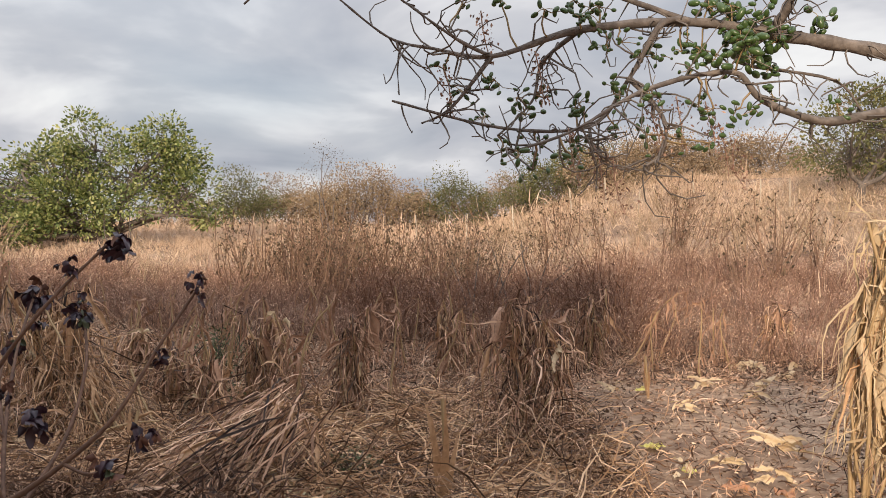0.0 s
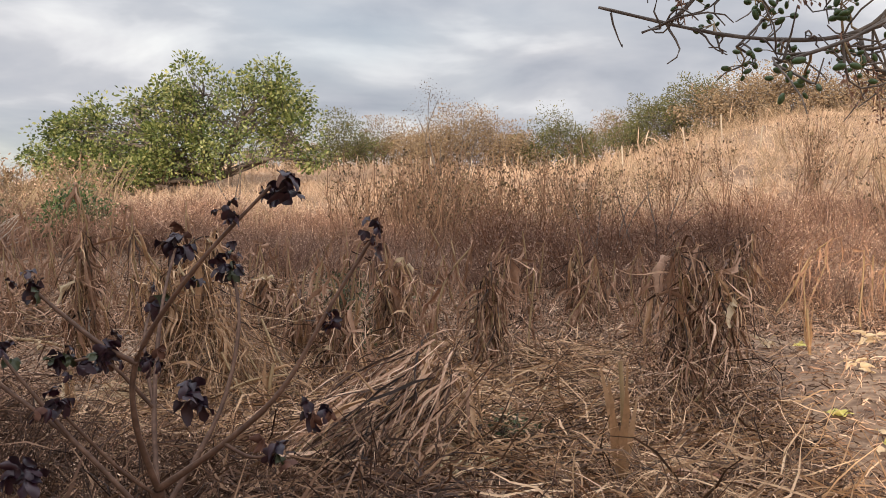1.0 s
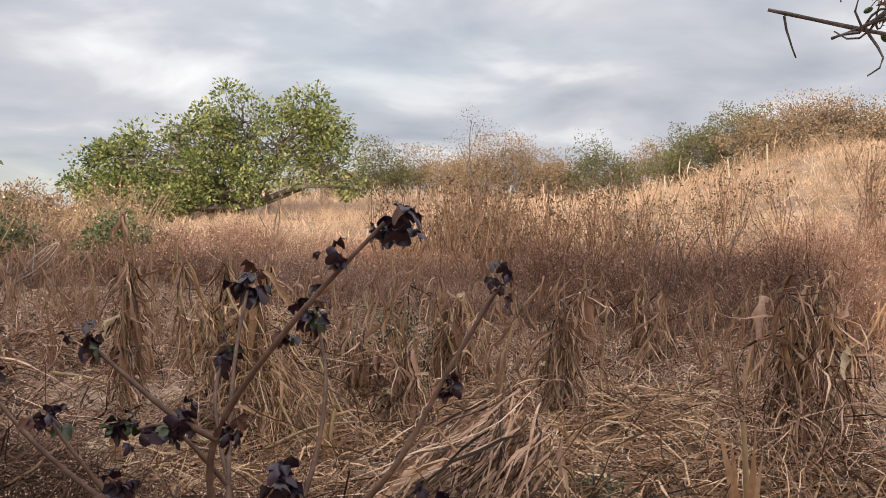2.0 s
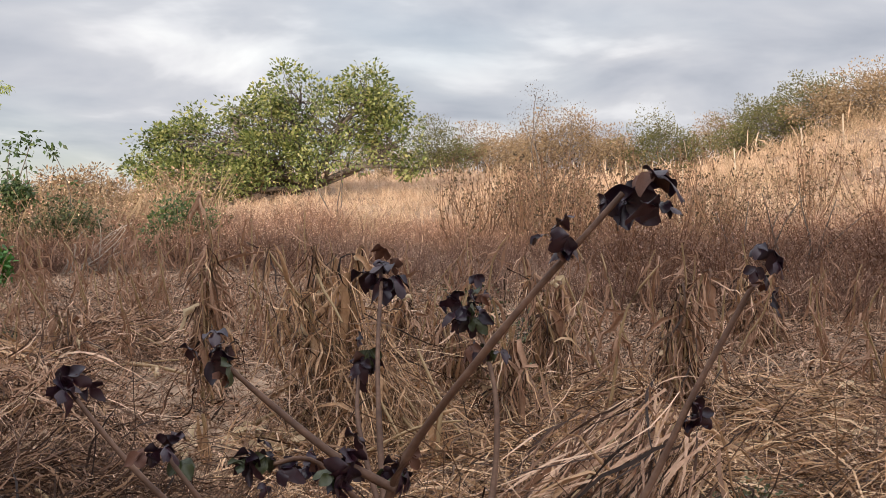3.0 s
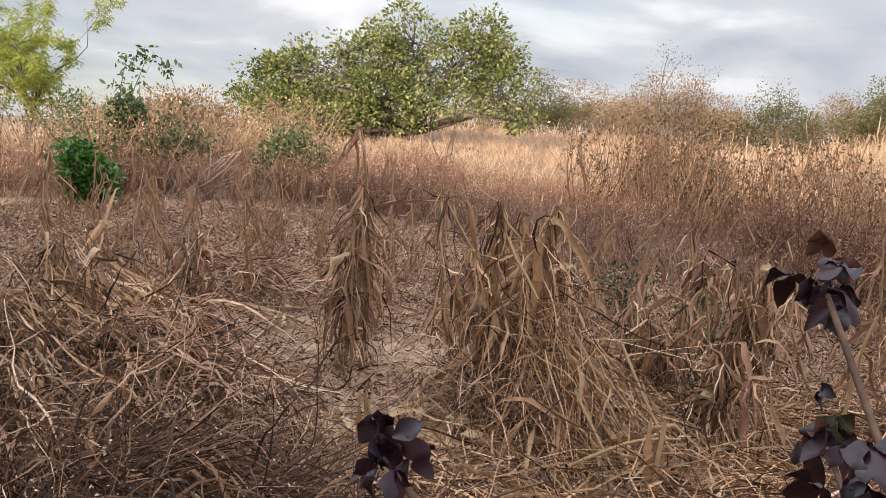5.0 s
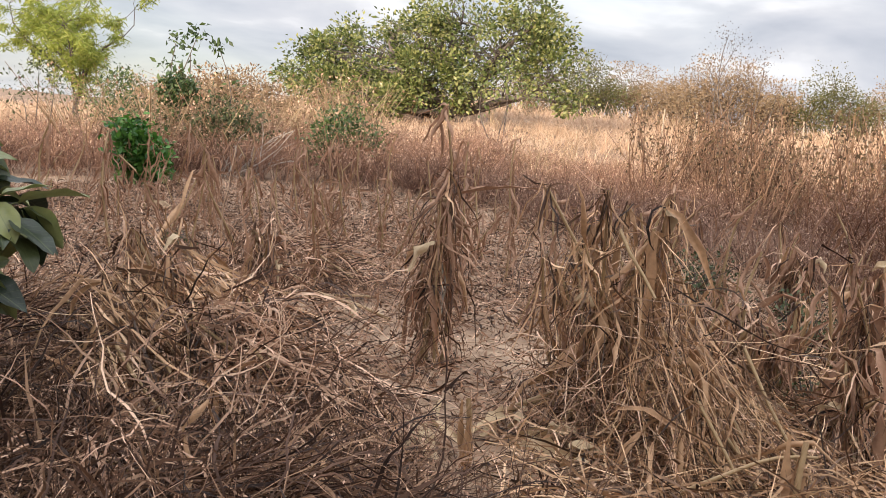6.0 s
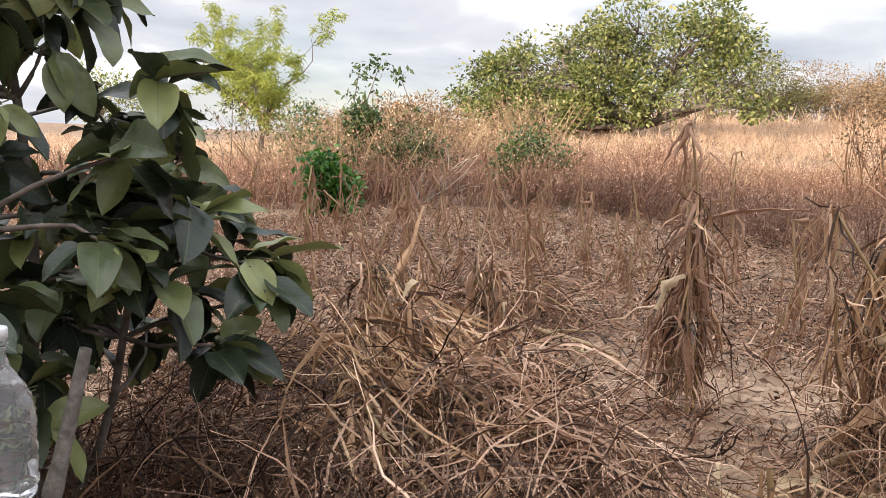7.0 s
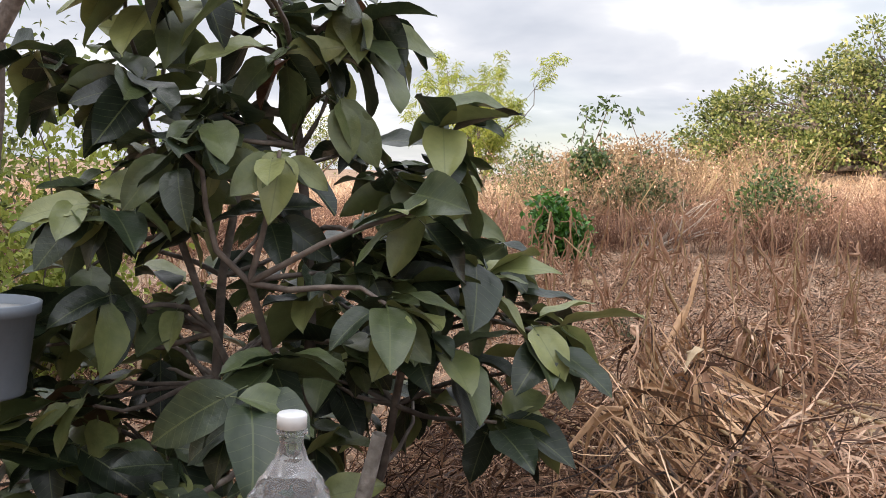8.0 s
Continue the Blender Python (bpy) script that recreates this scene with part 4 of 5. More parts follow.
        b = a + np.stack([rng.normal(size=n) * 0.018 + u * 0.04, rng.normal(size=n) * 0.018, -u * 0.2], 1)
        leaves(s, b, rng.normal(size=(n, 3)) + [0, 0, -1], rng.uniform(0.008, 0.02, n), shape=KITE, rng=rng)
        limb(s, a, a + [0.04, 0, -0.2], 0.003, 0.002, rng, 0.05, 4, 3)
        part("withered_spray", s, brush_mat, t, "withered brown flower spray")


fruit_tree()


# ---- purple-leaved bush ----
def lobed_leaf(rng, size):
    """A limp leaf of three lobes, cupped and curled at the rim."""
    s = Soup()
    for a, k in ((-1.0, 0.75), (0.0, 1.0), (1.0, 0.75)):
        v, f, rows = [], [], 6
        bend, cup, ph = rng.uniform(0.1, 0.9), rng.uniform(-0.5, 0.9), rng.uniform(0, 6)
        for i in range(rows + 1):
            u = i / rows
            w = 0.31 * (math.sin(math.pi * min(0.06 + 0.9 * u, 1) ** 1.35) ** 0.75)
            for c in (-1.0, -0.5, 0.0, 0.5, 1.0):
                x, y, z = c * w, u * k, -bend * u * u * k + cup * w * c * c + 0.09 * math.sin(u * 8 + ph + 2 * c) * abs(c)
                v.append((x * math.cos(a) + y * math.sin(a), -x * math.sin(a) + y * math.cos(a), z))
        for i in range(rows):
            for j in range(4):
                q = i * 5 + j
                f.append((q, q + 1, q + 6, q + 5))
        s.add(np.array(v) * size, np.array(f))
    return s


def purple_bush():
    rng = np.random.default_rng(81)
    base = np.array([-1.52, 3.12, 0.0])
    t = thing("purple_bush", tuple(base), "sparse bush with dark purple lobed leaves on bare stems", "bush")
    stems = [
        ([(-1.52, 3.12, -0.03), (-1.52, 3.1, 0.3), (-1.5, 3.05, 0.54)], 0.025, 0.019),
        ([(-1.5, 3.05, 0.54), (-1.53, 2.98, 0.75), (-1.51, 2.96, 0.95), (-1.33, 2.93, 1.2), (-1.13, 3.0, 1.43)], 0.011, 0.005),
        ([(-1.5, 3.05, 0.54), (-1.3, 3.06, 0.68), (-1.13, 3.08, 0.84), (-1.0, 3.16, 1.08), (-0.89, 3.23, 1.27)], 0.011, 0.005),
        ([(-1.51, 2.96, 0.93), (-1.62, 2.97, 0.98), (-1.75, 3.0, 1.06), (-1.85, 3.02, 1.13)], 0.008, 0.005),
        ([(-1.5, 3.05, 0.5), (-1.62, 3.3, 0.72), (-1.72, 3.6, 1.0), (-1.79, 3.9, 1.2)], 0.009, 0.005),
        ([(-1.5, 3.05, 0.45), (-1.42, 3.35, 0.7), (-1.42, 3.55, 0.95), (-1.5, 3.73, 1.13)], 0.009, 0.005),
        ([(-1.52, 3.1, 0.4), (-1.8, 3.12, 0.66), (-2.1, 3.18, 0.84), (-2.32, 3.24, 1.02)], 0.009, 0.005),
        ([(-1.5, 3.05, 0.52), (-1.6, 3.0, 0.62), (-1.73, 2.93, 0.8)], 0.007, 0.004),
        ([(-1.3, 3.06, 0.68), (-1.2, 3.0, 0.66), (-1.12, 2.97, 0.68)], 0.006, 0.004),
        ([(-1.8, 3.12, 0.66), (-1.95, 3.1, 0.85), (-2.03, 3.13, 0.92)], 0.007, 0.004),
        ([(-1.62, 3.3, 0.72), (-1.75, 3.25, 0.88), (-1.83, 3.2, 0.89)], 0.007, 0.004),
        ([(-1.62, 3.3, 0.72), (-1.74, 3.5, 0.9), (-1.79, 3.68, 1.0)], 0.007, 0.004),
    ]
    for pts, r0, r1 in stems:
        s = Soup()
        c = curve_points(pts, 6) - base
        tubes(s, c[None], np.linspace(r0, r1, len(c))[None] * (1 + 0.07 * rng.normal(size=(1, len(c)))), 7)
        part("stem", s, purple_stem, t)
    tufts = [((-1.09, 3.01, 1.435), 9, 0.085), ((-1.23, 2.92, 1.36), 5, 0.045), ((-0.87, 3.19, 1.30), 7, 0.055), ((-1.79, 3.92, 1.24), 12, 0.085), ((-1.52, 3.73, 1.15), 10, 0.075), ((-2.33, 3.24, 1.04), 7, 0.065), ((-2.04, 3.13, 0.93), 7, 0.06),
             ((-1.85, 3.19, 0.9), 8, 0.06), ((-1.77, 3.27, 0.87), 7, 0.06), ((-1.79, 3.7, 1.02), 8, 0.07), ((-1.56, 3.14, 0.92), 6, 0.06), ((-1.86, 3.02, 1.15), 6, 0.06), ((-1.59, 2.94, 0.98), 8, 0.065), ((-1.35, 2.96, 0.86), 9, 0.07),
             ((-1.12, 2.97, 0.69), 8, 0.06), ((-1.03, 3.09, 0.77), 7, 0.065), ((-1.73, 2.91, 0.83), 8, 0.065), ((-1.77, 2.8, 0.67), 8, 0.07), ((-1.35, 3.0, 1.17), 3, 0.05), ((-1.0, 3.16, 1.03), 4, 0.05), ((-1.47, 3.66, 1.2), 4, 0.05)]
    shapes = [[lobed_leaf(rng, 1.0).mesh("leaf", [m]) for _ in range(5)] for m in (purple_leaf, purple_green, dead_purple)]
    for c, n, size in tufts:
        for i in range(n // 2 + 5):
            a = 2.4 * i + rng.normal() * 0.3
            ob = new("leaf", shapes[int(rng.choice(3, p=(0.79, 0.05, 0.16)))][rng.integers(0, 5)])
            ob.parent = t
            tilt = rng.uniform(-100, 15)
            k = size * rng.uniform(0.45, 0.8)
            p = np.array(c) - base + np.array([-math.sin(a), math.cos(a), 0]) * size * 0.15 + rng.normal(size=3) * size * 0.32
            ob.matrix_basis = pose(*p, 0, 0, math.degrees(a)) @ pose(0, 0, 0, tilt, rng.normal() * 32, 0) @ Matrix.Scale(k, 4)


purple_bush()


# ---- broad-leaved tree beside the path ----
def veined(name, stops, rough):
    """A leaf surface with a pale midrib and side veins, laid out along the leaf's own length."""
    m = surface(name, stops, rough, 5, 0.15, "object", 2, 0.12, 0.72)
    n, l = m.node_tree.nodes, m.node_tree.links
    tc, sep = n.new("ShaderNodeTexCoord"), n.new("ShaderNodeSeparateXYZ")
    l.new(tc.outputs["Object"], sep.inputs[0])
    ax = math_node(n, l, "ABSOLUTE", sep.outputs[0], 0.0)
    rib = math_node(n, l, "LESS_THAN", ax, 0.009)
    run = math_node(n, l, "FRACT", math_node(n, l, "MULTIPLY", math_node(n, l, "SUBTRACT", sep.outputs[1], math_node(n, l, "MULTIPLY", ax, 0.8)), 9.0), 0.0)
    side = math_node(n, l, "MULTIPLY", math_node(n, l, "LESS_THAN", run, 0.07), 0.45)
    line = math_node(n, l, "MAXIMUM", rib, side)
    bsdf = n["Principled BSDF"]
    ramp = bsdf.inputs["Base Color"].links[0].from_socket
    mix = n.new("ShaderNodeMix")
    mix.data_type = "RGBA"
    l.new(math_node(n, l, "MULTIPLY", line, 0.55), mix.inputs["Factor"])
    l.new(ramp, mix.inputs["A"])
    mix.inputs["B"].default_value = (0.13, 0.15, 0.06, 1)
    l.new(mix.outputs["Result"], bsdf.inputs["Base Color"])
    b = bsdf.inputs["Normal"].links[0].from_node
    b.inputs["Strength"].default_value = 0.35
    l.new(math_node(n, l, "SUBTRACT", b.inputs["Height"].links[0].from_socket, line), b.inputs["Height"])
    return m


broad_leaf = veined("broad_leaf", [(0.008, 0.014, 0.008), (0.026, 0.04, 0.02), (0.11, 0.135, 0.052), (0.26, 0.275, 0.10)], 0.36)
old_leaf = veined("old_leaf", [(0.035, 0.04, 0.016), (0.075, 0.042, 0.02), (0.13, 0.05, 0.026)], 0.45)


def big_leaf(rng, rows=8):
    """An oval leaf with a sunk midrib, wavy rim and hanging tip, one unit long, on a short stalk."""
    s = Soup()
    v, f = [], []
    cols = (-1.0, -0.55, 0.0, 0.55, 1.0)
    bend, fold, ph = rng.uniform(0.15, 0.55), rng.uniform(0.2, 0.6), rng.uniform(0, 6)
    for i in range(rows + 1):
        u = i / rows
        w = 0.27 * (math.sin(math.pi * min(u ** 0.85, 1)) ** 0.65 if 0 < u < 1 else 0.03)
        for c in cols:
            v.append((c * w, 0.1 + u, -bend * u * u + fold * abs(c) * w + 0.03 * math.sin(u * 11 + ph + c) * abs(c)))
    for i in range(rows):
        for j in range(4):
            a = i * 5 + j
            f.append((a, a + 1, a + 6, a + 5))
    s.add(np.array(v), np.array(f))
    tubes(s, np.array([[(0, 0, 0), (0, 0.06, 0.005), (0, 0.14, 0)]]), np.array([[0.012, 0.01, 0.008]]), 4)
    return s


def in_crown(u, z):
    """The crown leans one way as it rises, with a gap low on its other side."""
    if z > 1.45:
        return -0.36 < u < 0.3 and int(z * 40) % 2 == 0
    if -0.36 < u < -0.04 and 0.7 < z < 0.93:
        return False
    return z > (0.25 if u < 0.1 else 0.45) and -0.52 < u < 0.52


def broad_tree():
    rng = np.random.default_rng(91)
    base = np.array([-5.35, 4.45, 0.0])
    t = thing("broadleaf_tree", tuple(base), "young tree with large dark green leaves in rosettes", "tree")
    # rosettes on long shoots: across the crown, height, towards the path
    shoots = [(0.55, 1.13, 0.2), (0.38, 1.0, 0.3), (0.72, 0.97, 0.2), (0.62, 0.74, 0.25), (0.44, 1.5, 0.1), (0.28, 1.2, 0.35), (0.48, 0.9, 0.3), (-0.62, 1.64, 0.1), (-0.32, 1.58, 0.2), (-0.3, 1.82, 0.15), (0.15, 0.63, 0.4), (-0.32, 0.48, 0.4), (-0.56, 0.72, 0.2), (-0.62, 0.86, 0.1), (-0.45, 0.6, 0.25), (-0.5, 0.95, 0.15), (-0.7, 0.5, 0.2), (0.0, 1.75, 0.15), (0.2, 1.72, 0.1), (-0.1, 1.5, 0.25)]
    shoots = [np.array([0.727 * u + 0.687 * d, 0.687 * u - 0.727 * d, z]) for u, z, d in shoots]
    n = 100
    d = unit(rng.normal(size=(n, 3)))
    cloud_pts = np.array([0, 0.05, 1.2]) + d * np.array([0.75, 0.75, 0.95]) * rng.uniform(0.45, 1.0, n)[:, None]
    tufts = shoots + [np.array(p) - base for p in TUFTS] + [p for p in cloud_pts if in_crown(0.73 * p[0] + 0.68 * p[1], p[2])]
    for i, (top, r) in enumerate((((0.1, -0.1, 1.9), 0.02), ((-0.25, 0.2, 1.8), 0.018), ((0.35, 0.35, 1.3), 0.016), ((0.3, -0.3, 1.1), 0.015), ((-0.3, -0.25, 1.5), 0.015))):
        s = Soup()
        p = limb(s, (0.02 * i, 0.02 * i, -0.03), top, r, 0.01, rng, 0.06, 8, 7)
        part("stem", s, bark, t)
        if i == 0:
            ways = [p]
        else:
            ways.append(p)
    ways = np.concatenate(ways)
    shapes = [big_leaf(rng).mesh("leaf", [broad_leaf]) for _ in range(7)]
    old = big_leaf(rng).mesh("leaf", [old_leaf])
    ends = ways[ways[:, 2] > 0.3]
    for k, c in enumerate(tufts):
        big = k < len(shoots)
        low = ends[ends[:, 2] < c[2] + 0.05]
        low = low if len(low) else ends
        a = low[np.argmin(np.linalg.norm(low - c, axis=1))]
        s = Soup()
        limb(s, a, c, 0.009, 0.005, rng, 0.08, 5, 5)
        part("branch", s, bark, t)
        out = unit(c - np.array([0, 0, 1.15]) + [0, 0, 0.25])
        yaw = math.degrees(math.atan2(-out[0], out[1]))
        for i in range(int(rng.integers(7, 10))):
            ob = new("leaf", old if rng.uniform() < 0.01 else shapes[rng.integers(0, 7)])
            ob.parent = t
            spin = yaw + rng.normal() * 75 if i < 6 else rng.uniform(0, 360)
            pitch = rng.uniform(-45, 40) if big else rng.uniform(-70, 25)
            q = c + rng.normal(size=3) * 0.022
            ob.matrix_basis = pose(*q, 0, 0, spin) @ pose(0, 0, 0, pitch, rng.normal() * 25, 0) @ Matrix.Scale(rng.uniform(0.16, 0.24) if big else rng.uniform(0.115, 0.205), 4)


TUFTS = [(-4.95, 4.53, 1.21), (-4.95, 4.94, 1.16), (-4.88, 4.91, 0.98), (-4.88, 4.44, 1.09), (-4.92, 4.91, 0.7), (-4.7, 3.9, 0.93), (-4.62, 3.69, 0.8), (-5.45, 4.2, 1.24), (-5.39, 4.28, 1.45), (-5.6, 4.1, 1.61),
         (-5.22, 4.47, 1.69), (-5.12, 4.82, 1.55), (-5.6, 4.26, 1.75), (-5.73, 3.98, 1.6), (-5.51, 4.01, 1.31), (-5.07, 4.52, 0.92), (-5.19, 4.31, 1.25), (-5.0, 4.33, 1.12), (-5.82, 4.11, 1.05), (-5.72, 4.03, 0.75), (-4.85, 5.05, 0.95), (-4.8, 5.0, 0.85), (-4.95, 4.75, 1.05), (-4.9, 4.7, 0.88), (-5.0, 4.7, 1.2), (-5.75, 4.2, 0.6), (-5.9, 4.3, 0.8), (-5.6, 4.1, 0.5), (-5.85, 4.15, 1.2), (-5.1, 4.65, 1.38), (-5.75, 3.98, 0.48), (-5.92, 4.1, 0.62), (-5.62, 3.92, 0.62), (-5.5, 4.0, 0.42), (-5.42, 3.95, 0.76), (-5.25, 4.05, 0.55), (-5.85, 4.05, 0.9)]
broad_tree()
crown_tree("fine_leaved_tree", (-8.05, 4.62), [(0.25, 0.25, 2.7, 0.75, 0.75, 0.5), (-0.5, -0.3, 3.0, 0.8, 0.8, 0.6)], "tree with narrow dark green hanging leaves", "tree", weed_leaf, 0.17, 50, 60, 0.07, 95, 0.2,
           shape=leaf_blade(1, 0.16, 0.3, 0.2, 2))


# ---- bottle, stake and pot ----
def turned(name, rings, mat, parent, segs=28, label=""):
    """A body of revolution from (radius, height) rings."""
    s = Soup()
    a = np.arange(segs) * 2 * np.pi / segs
    v = np.concatenate([np.stack([r * np.cos(a), r * np.sin(a), np.full(segs, z)], 1) for r, z in rings])
    i = np.arange(segs)
    f = np.concatenate([np.stack([k * segs + i, k * segs + (i + 1) % segs, (k + 1) * segs + (i + 1) % segs, (k + 1) * segs + i], 1) for k in range(len(rings) - 1)])
    s.add(v, f)
    return part(name, s, mat, parent, label)


def simple(name, color, rough=0.5, transmission=0.0, ior=1.45):
    m = surface(name, [tuple(c * 0.85 for c in color), color], rough, 50, 0.0 if transmission else 0.08, "none", 9)
    b = m.node_tree.nodes["Principled BSDF"]
    b.inputs["Transmission Weight"].default_value, b.inputs["IOR"].default_value = transmission, ior
    return m


clear_pet = simple("clear_plastic", (0.97, 0.98, 1.0), 0.05, 0.93, 1.33)
white_cap = simple("white_plastic", (0.8, 0.8, 0.8), 0.4)
grey_pot = simple("grey_plastic", (0.17, 0.195, 0.23), 0.5)

post = thing("wooden_post", (-4.43, 3.81, 0), "short wooden post that carries a plastic bottle", "post")
turned("shaft", [(0.001, -0.05), (0.05, -0.05), (0.052, 0.3), (0.047, 0.64), (0.001, 0.645)], wood_grey, post, 12)
bottle = thing("plastic_bottle", (-4.43, 3.81, 0.645), "clear empty plastic bottle with white cap and creased sides", "bottle")
rings = [(0.001, 0.0), (0.06, 0.0), (0.072, 0.012)]
for i in range(22):
    z = 0.02 + i * 0.007
    rings.append((0.073 - 0.003 * (i % 4 == 1), z))
for i in range(15):
    u = i / 14
    rings.append((0.0205 + (0.0725 - 0.0205) * (0.5 + 0.5 * math.cos(math.pi * u ** 0.85)) - 0.0022 * (i % 3 == 1), 0.178 + 0.115 * u))
rings += [(0.020, 0.30), (0.026, 0.303), (0.026, 0.307), (0.020, 0.309), (0.020, 0.325)]
body = turned("body", rings, clear_pet, bottle, 40)
body.visible_shadow = False
brng = np.random.default_rng(3)
for vtx in body.data.vertices:
    x, y, z = vtx.co
    if 0.03 < z < 0.29:
        k = 1 + 0.08 * noise.noise(Vector((x * 26, y * 26, z * 16))) + 0.035 * math.sin(math.atan2(y, x) * 8 + z * 55 + 3 * noise.noise(Vector((x * 9, y * 9, z * 9))))
        vtx.co = (x * k, y * k, z)
turned("cap", [(0.001, 0.335), (0.0225, 0.335), (0.0245, 0.332), (0.0245, 0.312), (0.0215, 0.311)] , white_cap, bottle, 30, "white screw cap")

stake = thing("wooden_stake", (-4.50, 4.07, 0), "split grey weathered wooden stake in the ground", "stake")
s = Soup()
k = curve_points([(-0.16, -0.11, -0.05), (-0.11, -0.075, 0.3), (-0.05, -0.03, 0.62), (0.0, 0.0, 0.88)], 5)
tubes(s, k[None], np.linspace(0.026, 0.014, len(k))[None] * (1 + 0.06 * brng.normal(size=(1, len(k)))), 8)
part("shaft", s, wood_grey, stake)

pole = thing("metal_pole", (-5.40, 3.68, 0), "thin grey pole that carries a pot", "pole")
turned("shaft", [(0.001, -0.05), (0.017, -0.05), (0.017, 0.83), (0.001, 0.835)], simple("grey_metal", (0.25, 0.22, 0.2), 0.5), pole, 12)
pot = thing("plant_pot", (-5.40, 3.68, 0.835), "blue-grey plastic pot on a thin pole", "pot")
turned("body", [(0.001, 0.0), (0.088, 0.0), (0.09, 0.006), (0.112, 0.185), (0.122, 0.187), (0.124, 0.212), (0.116, 0.214), (0.106, 0.18), (0.085, 0.02), (0.001, 0.02)], grey_pot, pot, 36)
turned("lid", [(0.001, 0.196), (0.06, 0.196), (0.108, 0.192), (0.109, 0.186)], simple("dusty_plastic", (0.33, 0.33, 0.33), 0.7), pot, 36)


# ---- far trees and scrub ----
def at_bearing(deg, r):
    return (r * math.sin(radians(deg)), r * math.cos(radians(deg)))


def spray_tree(name, place, h, w, label, mat, seed, n=420):
    """A light tree of thin forked limbs with feathery hanging sprays."""
    rng = np.random.default_rng(seed)
    t = thing(name, (*place, float(land(*place)) - 0.05), label, "tree")
    tr, br, cr = Soup(), Soup(), Soup()
    fork = (0.1, 0, h * 0.22)
    limb(tr, (0, 0, 0), fork, 0.14, 0.1, rng, 0.05, 6, 8)
    part("trunk", tr, bark, t)
    tips = []
    for i in range(11):
        a = rng.uniform(0, 6.28)
        e = np.array([math.cos(a) * w * rng.uniform(0.3, 1), math.sin(a) * w * rng.uniform(0.3, 1), h * rng.uniform(0.5, 0.95)])
        p = limb(br, fork, e, 0.06, 0.012, rng, 0.1)
        for j in range(9):
            q = p[rng.integers(2, 6)]
            e2 = q + unit(rng.normal(size=3) + [0, 0, 0.25]) * rng.uniform(0.5, 1.2) * w * 0.5
            tips.append(limb(br, q, e2, 0.014, 0.005, rng, 0.12, 5, 3)[2:])
    tips = np.concatenate(tips)
    part("branch_frame", br, bark, t)
    b = tips[rng.integers(0, len(tips), n * 9)]
    m = len(b)
    d = np.stack([rng.normal(size=m), rng.normal(size=m), rng.uniform(-0.6, 0.7, m)], 1)
    b = b + rng.normal(size=(m, 3)) * 0.12
    ribbons(cr, b, d, rng.uniform(0.14, 0.34, m), rng.uniform(0.03, 0.065, m), 0.5, 2, 0.8, 0, 0.6, rng=rng)
    part("crown", cr, mat, t)
    return t


spray_tree("acacia_tree", (-30.5, 34.5), 6.7, 3.4, "light lime-green feathery tree in the sun", lime_leaf, 101, 1500)
SCRUB = "low grey-green scrub tree on the skyline"
SPARSE = "sparse half-bare scrub on the skyline"
skyline = [(-12.7, 48, 1.3, 3.6, 0), (-10.3, 50, 1.7, 3.2, 2), (-7.6, 49, 1.7, 3.1, 2), (-5.0, 46, 2.5, 3.6, 2), (-2.2, 50, 1.4, 2.6, 2), (0.6, 47, 1.7, 3.4, 0), (4.0, 50, 1.7, 2.8, 2), (6.8, 46, 2.0, 2.6, 0), (9.4, 44, 2.6, 3.1, 0), (12.2, 43, 2.4, 2.7, 2), (15.2, 42, 2.6, 2.3, 2), (19.5, 42, 2.6, 2.2, 2), (29, 36, 3.0, 2.6, 0), (-16.5, 50, 1.6, 2.4, 2), (-24.5, 55, 1.6, 2.2, 0)]
for i, (deg, r, w, top, k) in enumerate(skyline):
    mat = (scrub_leaf, lime_leaf, far_scrub)[k]
    crown_tree("scrub_tree", at_bearing(deg, r), [(0, 0, top * 0.56, w * 0.8, 1.3, top * 0.44), (w * 0.75, 0.3, top * 0.38, w * 0.75, 1.1, top * 0.38), (-w * 0.8, 0, top * 0.34, w * 0.75, 1.1, top * 0.35)],
               SPARSE if k == 2 else SCRUB, "tree", mat, 0.10, 46, 90, 0.05, 200 + i, 0.34, bare=9, inner=0.3)
for x, y, sd in ((-15.8, 23.0, 251), (-18.4, 25.5, 253)):
    crown_tree("scrub_tree", (x, y), [(0, 0, 1.35, 1.3, 1.0, 0.75), (0.9, 0.2, 1.1, 1.1, 0.9, 0.65), (-0.9, 0, 1.0, 1.1, 0.9, 0.65)], "dense tan dry brush dome behind the weeds", "tree", far_scrub, 0.085, 60, 100, 0.04, sd, 0.2, bare=10, inner=0.5)
crown_tree("scrub_tree", (12.6, 27), [(0, 0, 2.2, 1.7, 1.5, 1.3), (1.4, 0, 2.6, 1.6, 1.4, 1.5), (2.6, 0.3, 2.0, 1.6, 1.4, 1.4)], "dense dark green and brown tree at the field's edge", "tree", scrub_leaf, 0.13, 34, 60, 0.12, 230, 0.3)
crown_tree("scrub_tree", (-22.5, 27.5), [(0, 0, 1.3, 1.2, 1.0, 0.8), (1.0, 0, 1.0, 1.0, 0.9, 0.6)], "small dark green shrub in the dry field", "tree", tree_leaf, 0.11, 30, 50, 0.06, 231, 0.26)
crown_tree("scrub_tree", (-32, 26), [(0, 0, 2.6, 1.4, 1.2, 1.1), (1.2, 0, 2.2, 1.1, 1.0, 0.9)], "small green tree beyond the dry field", "tree", tree_leaf, 0.13, 30, 50, 0.08, 232, 0.3)


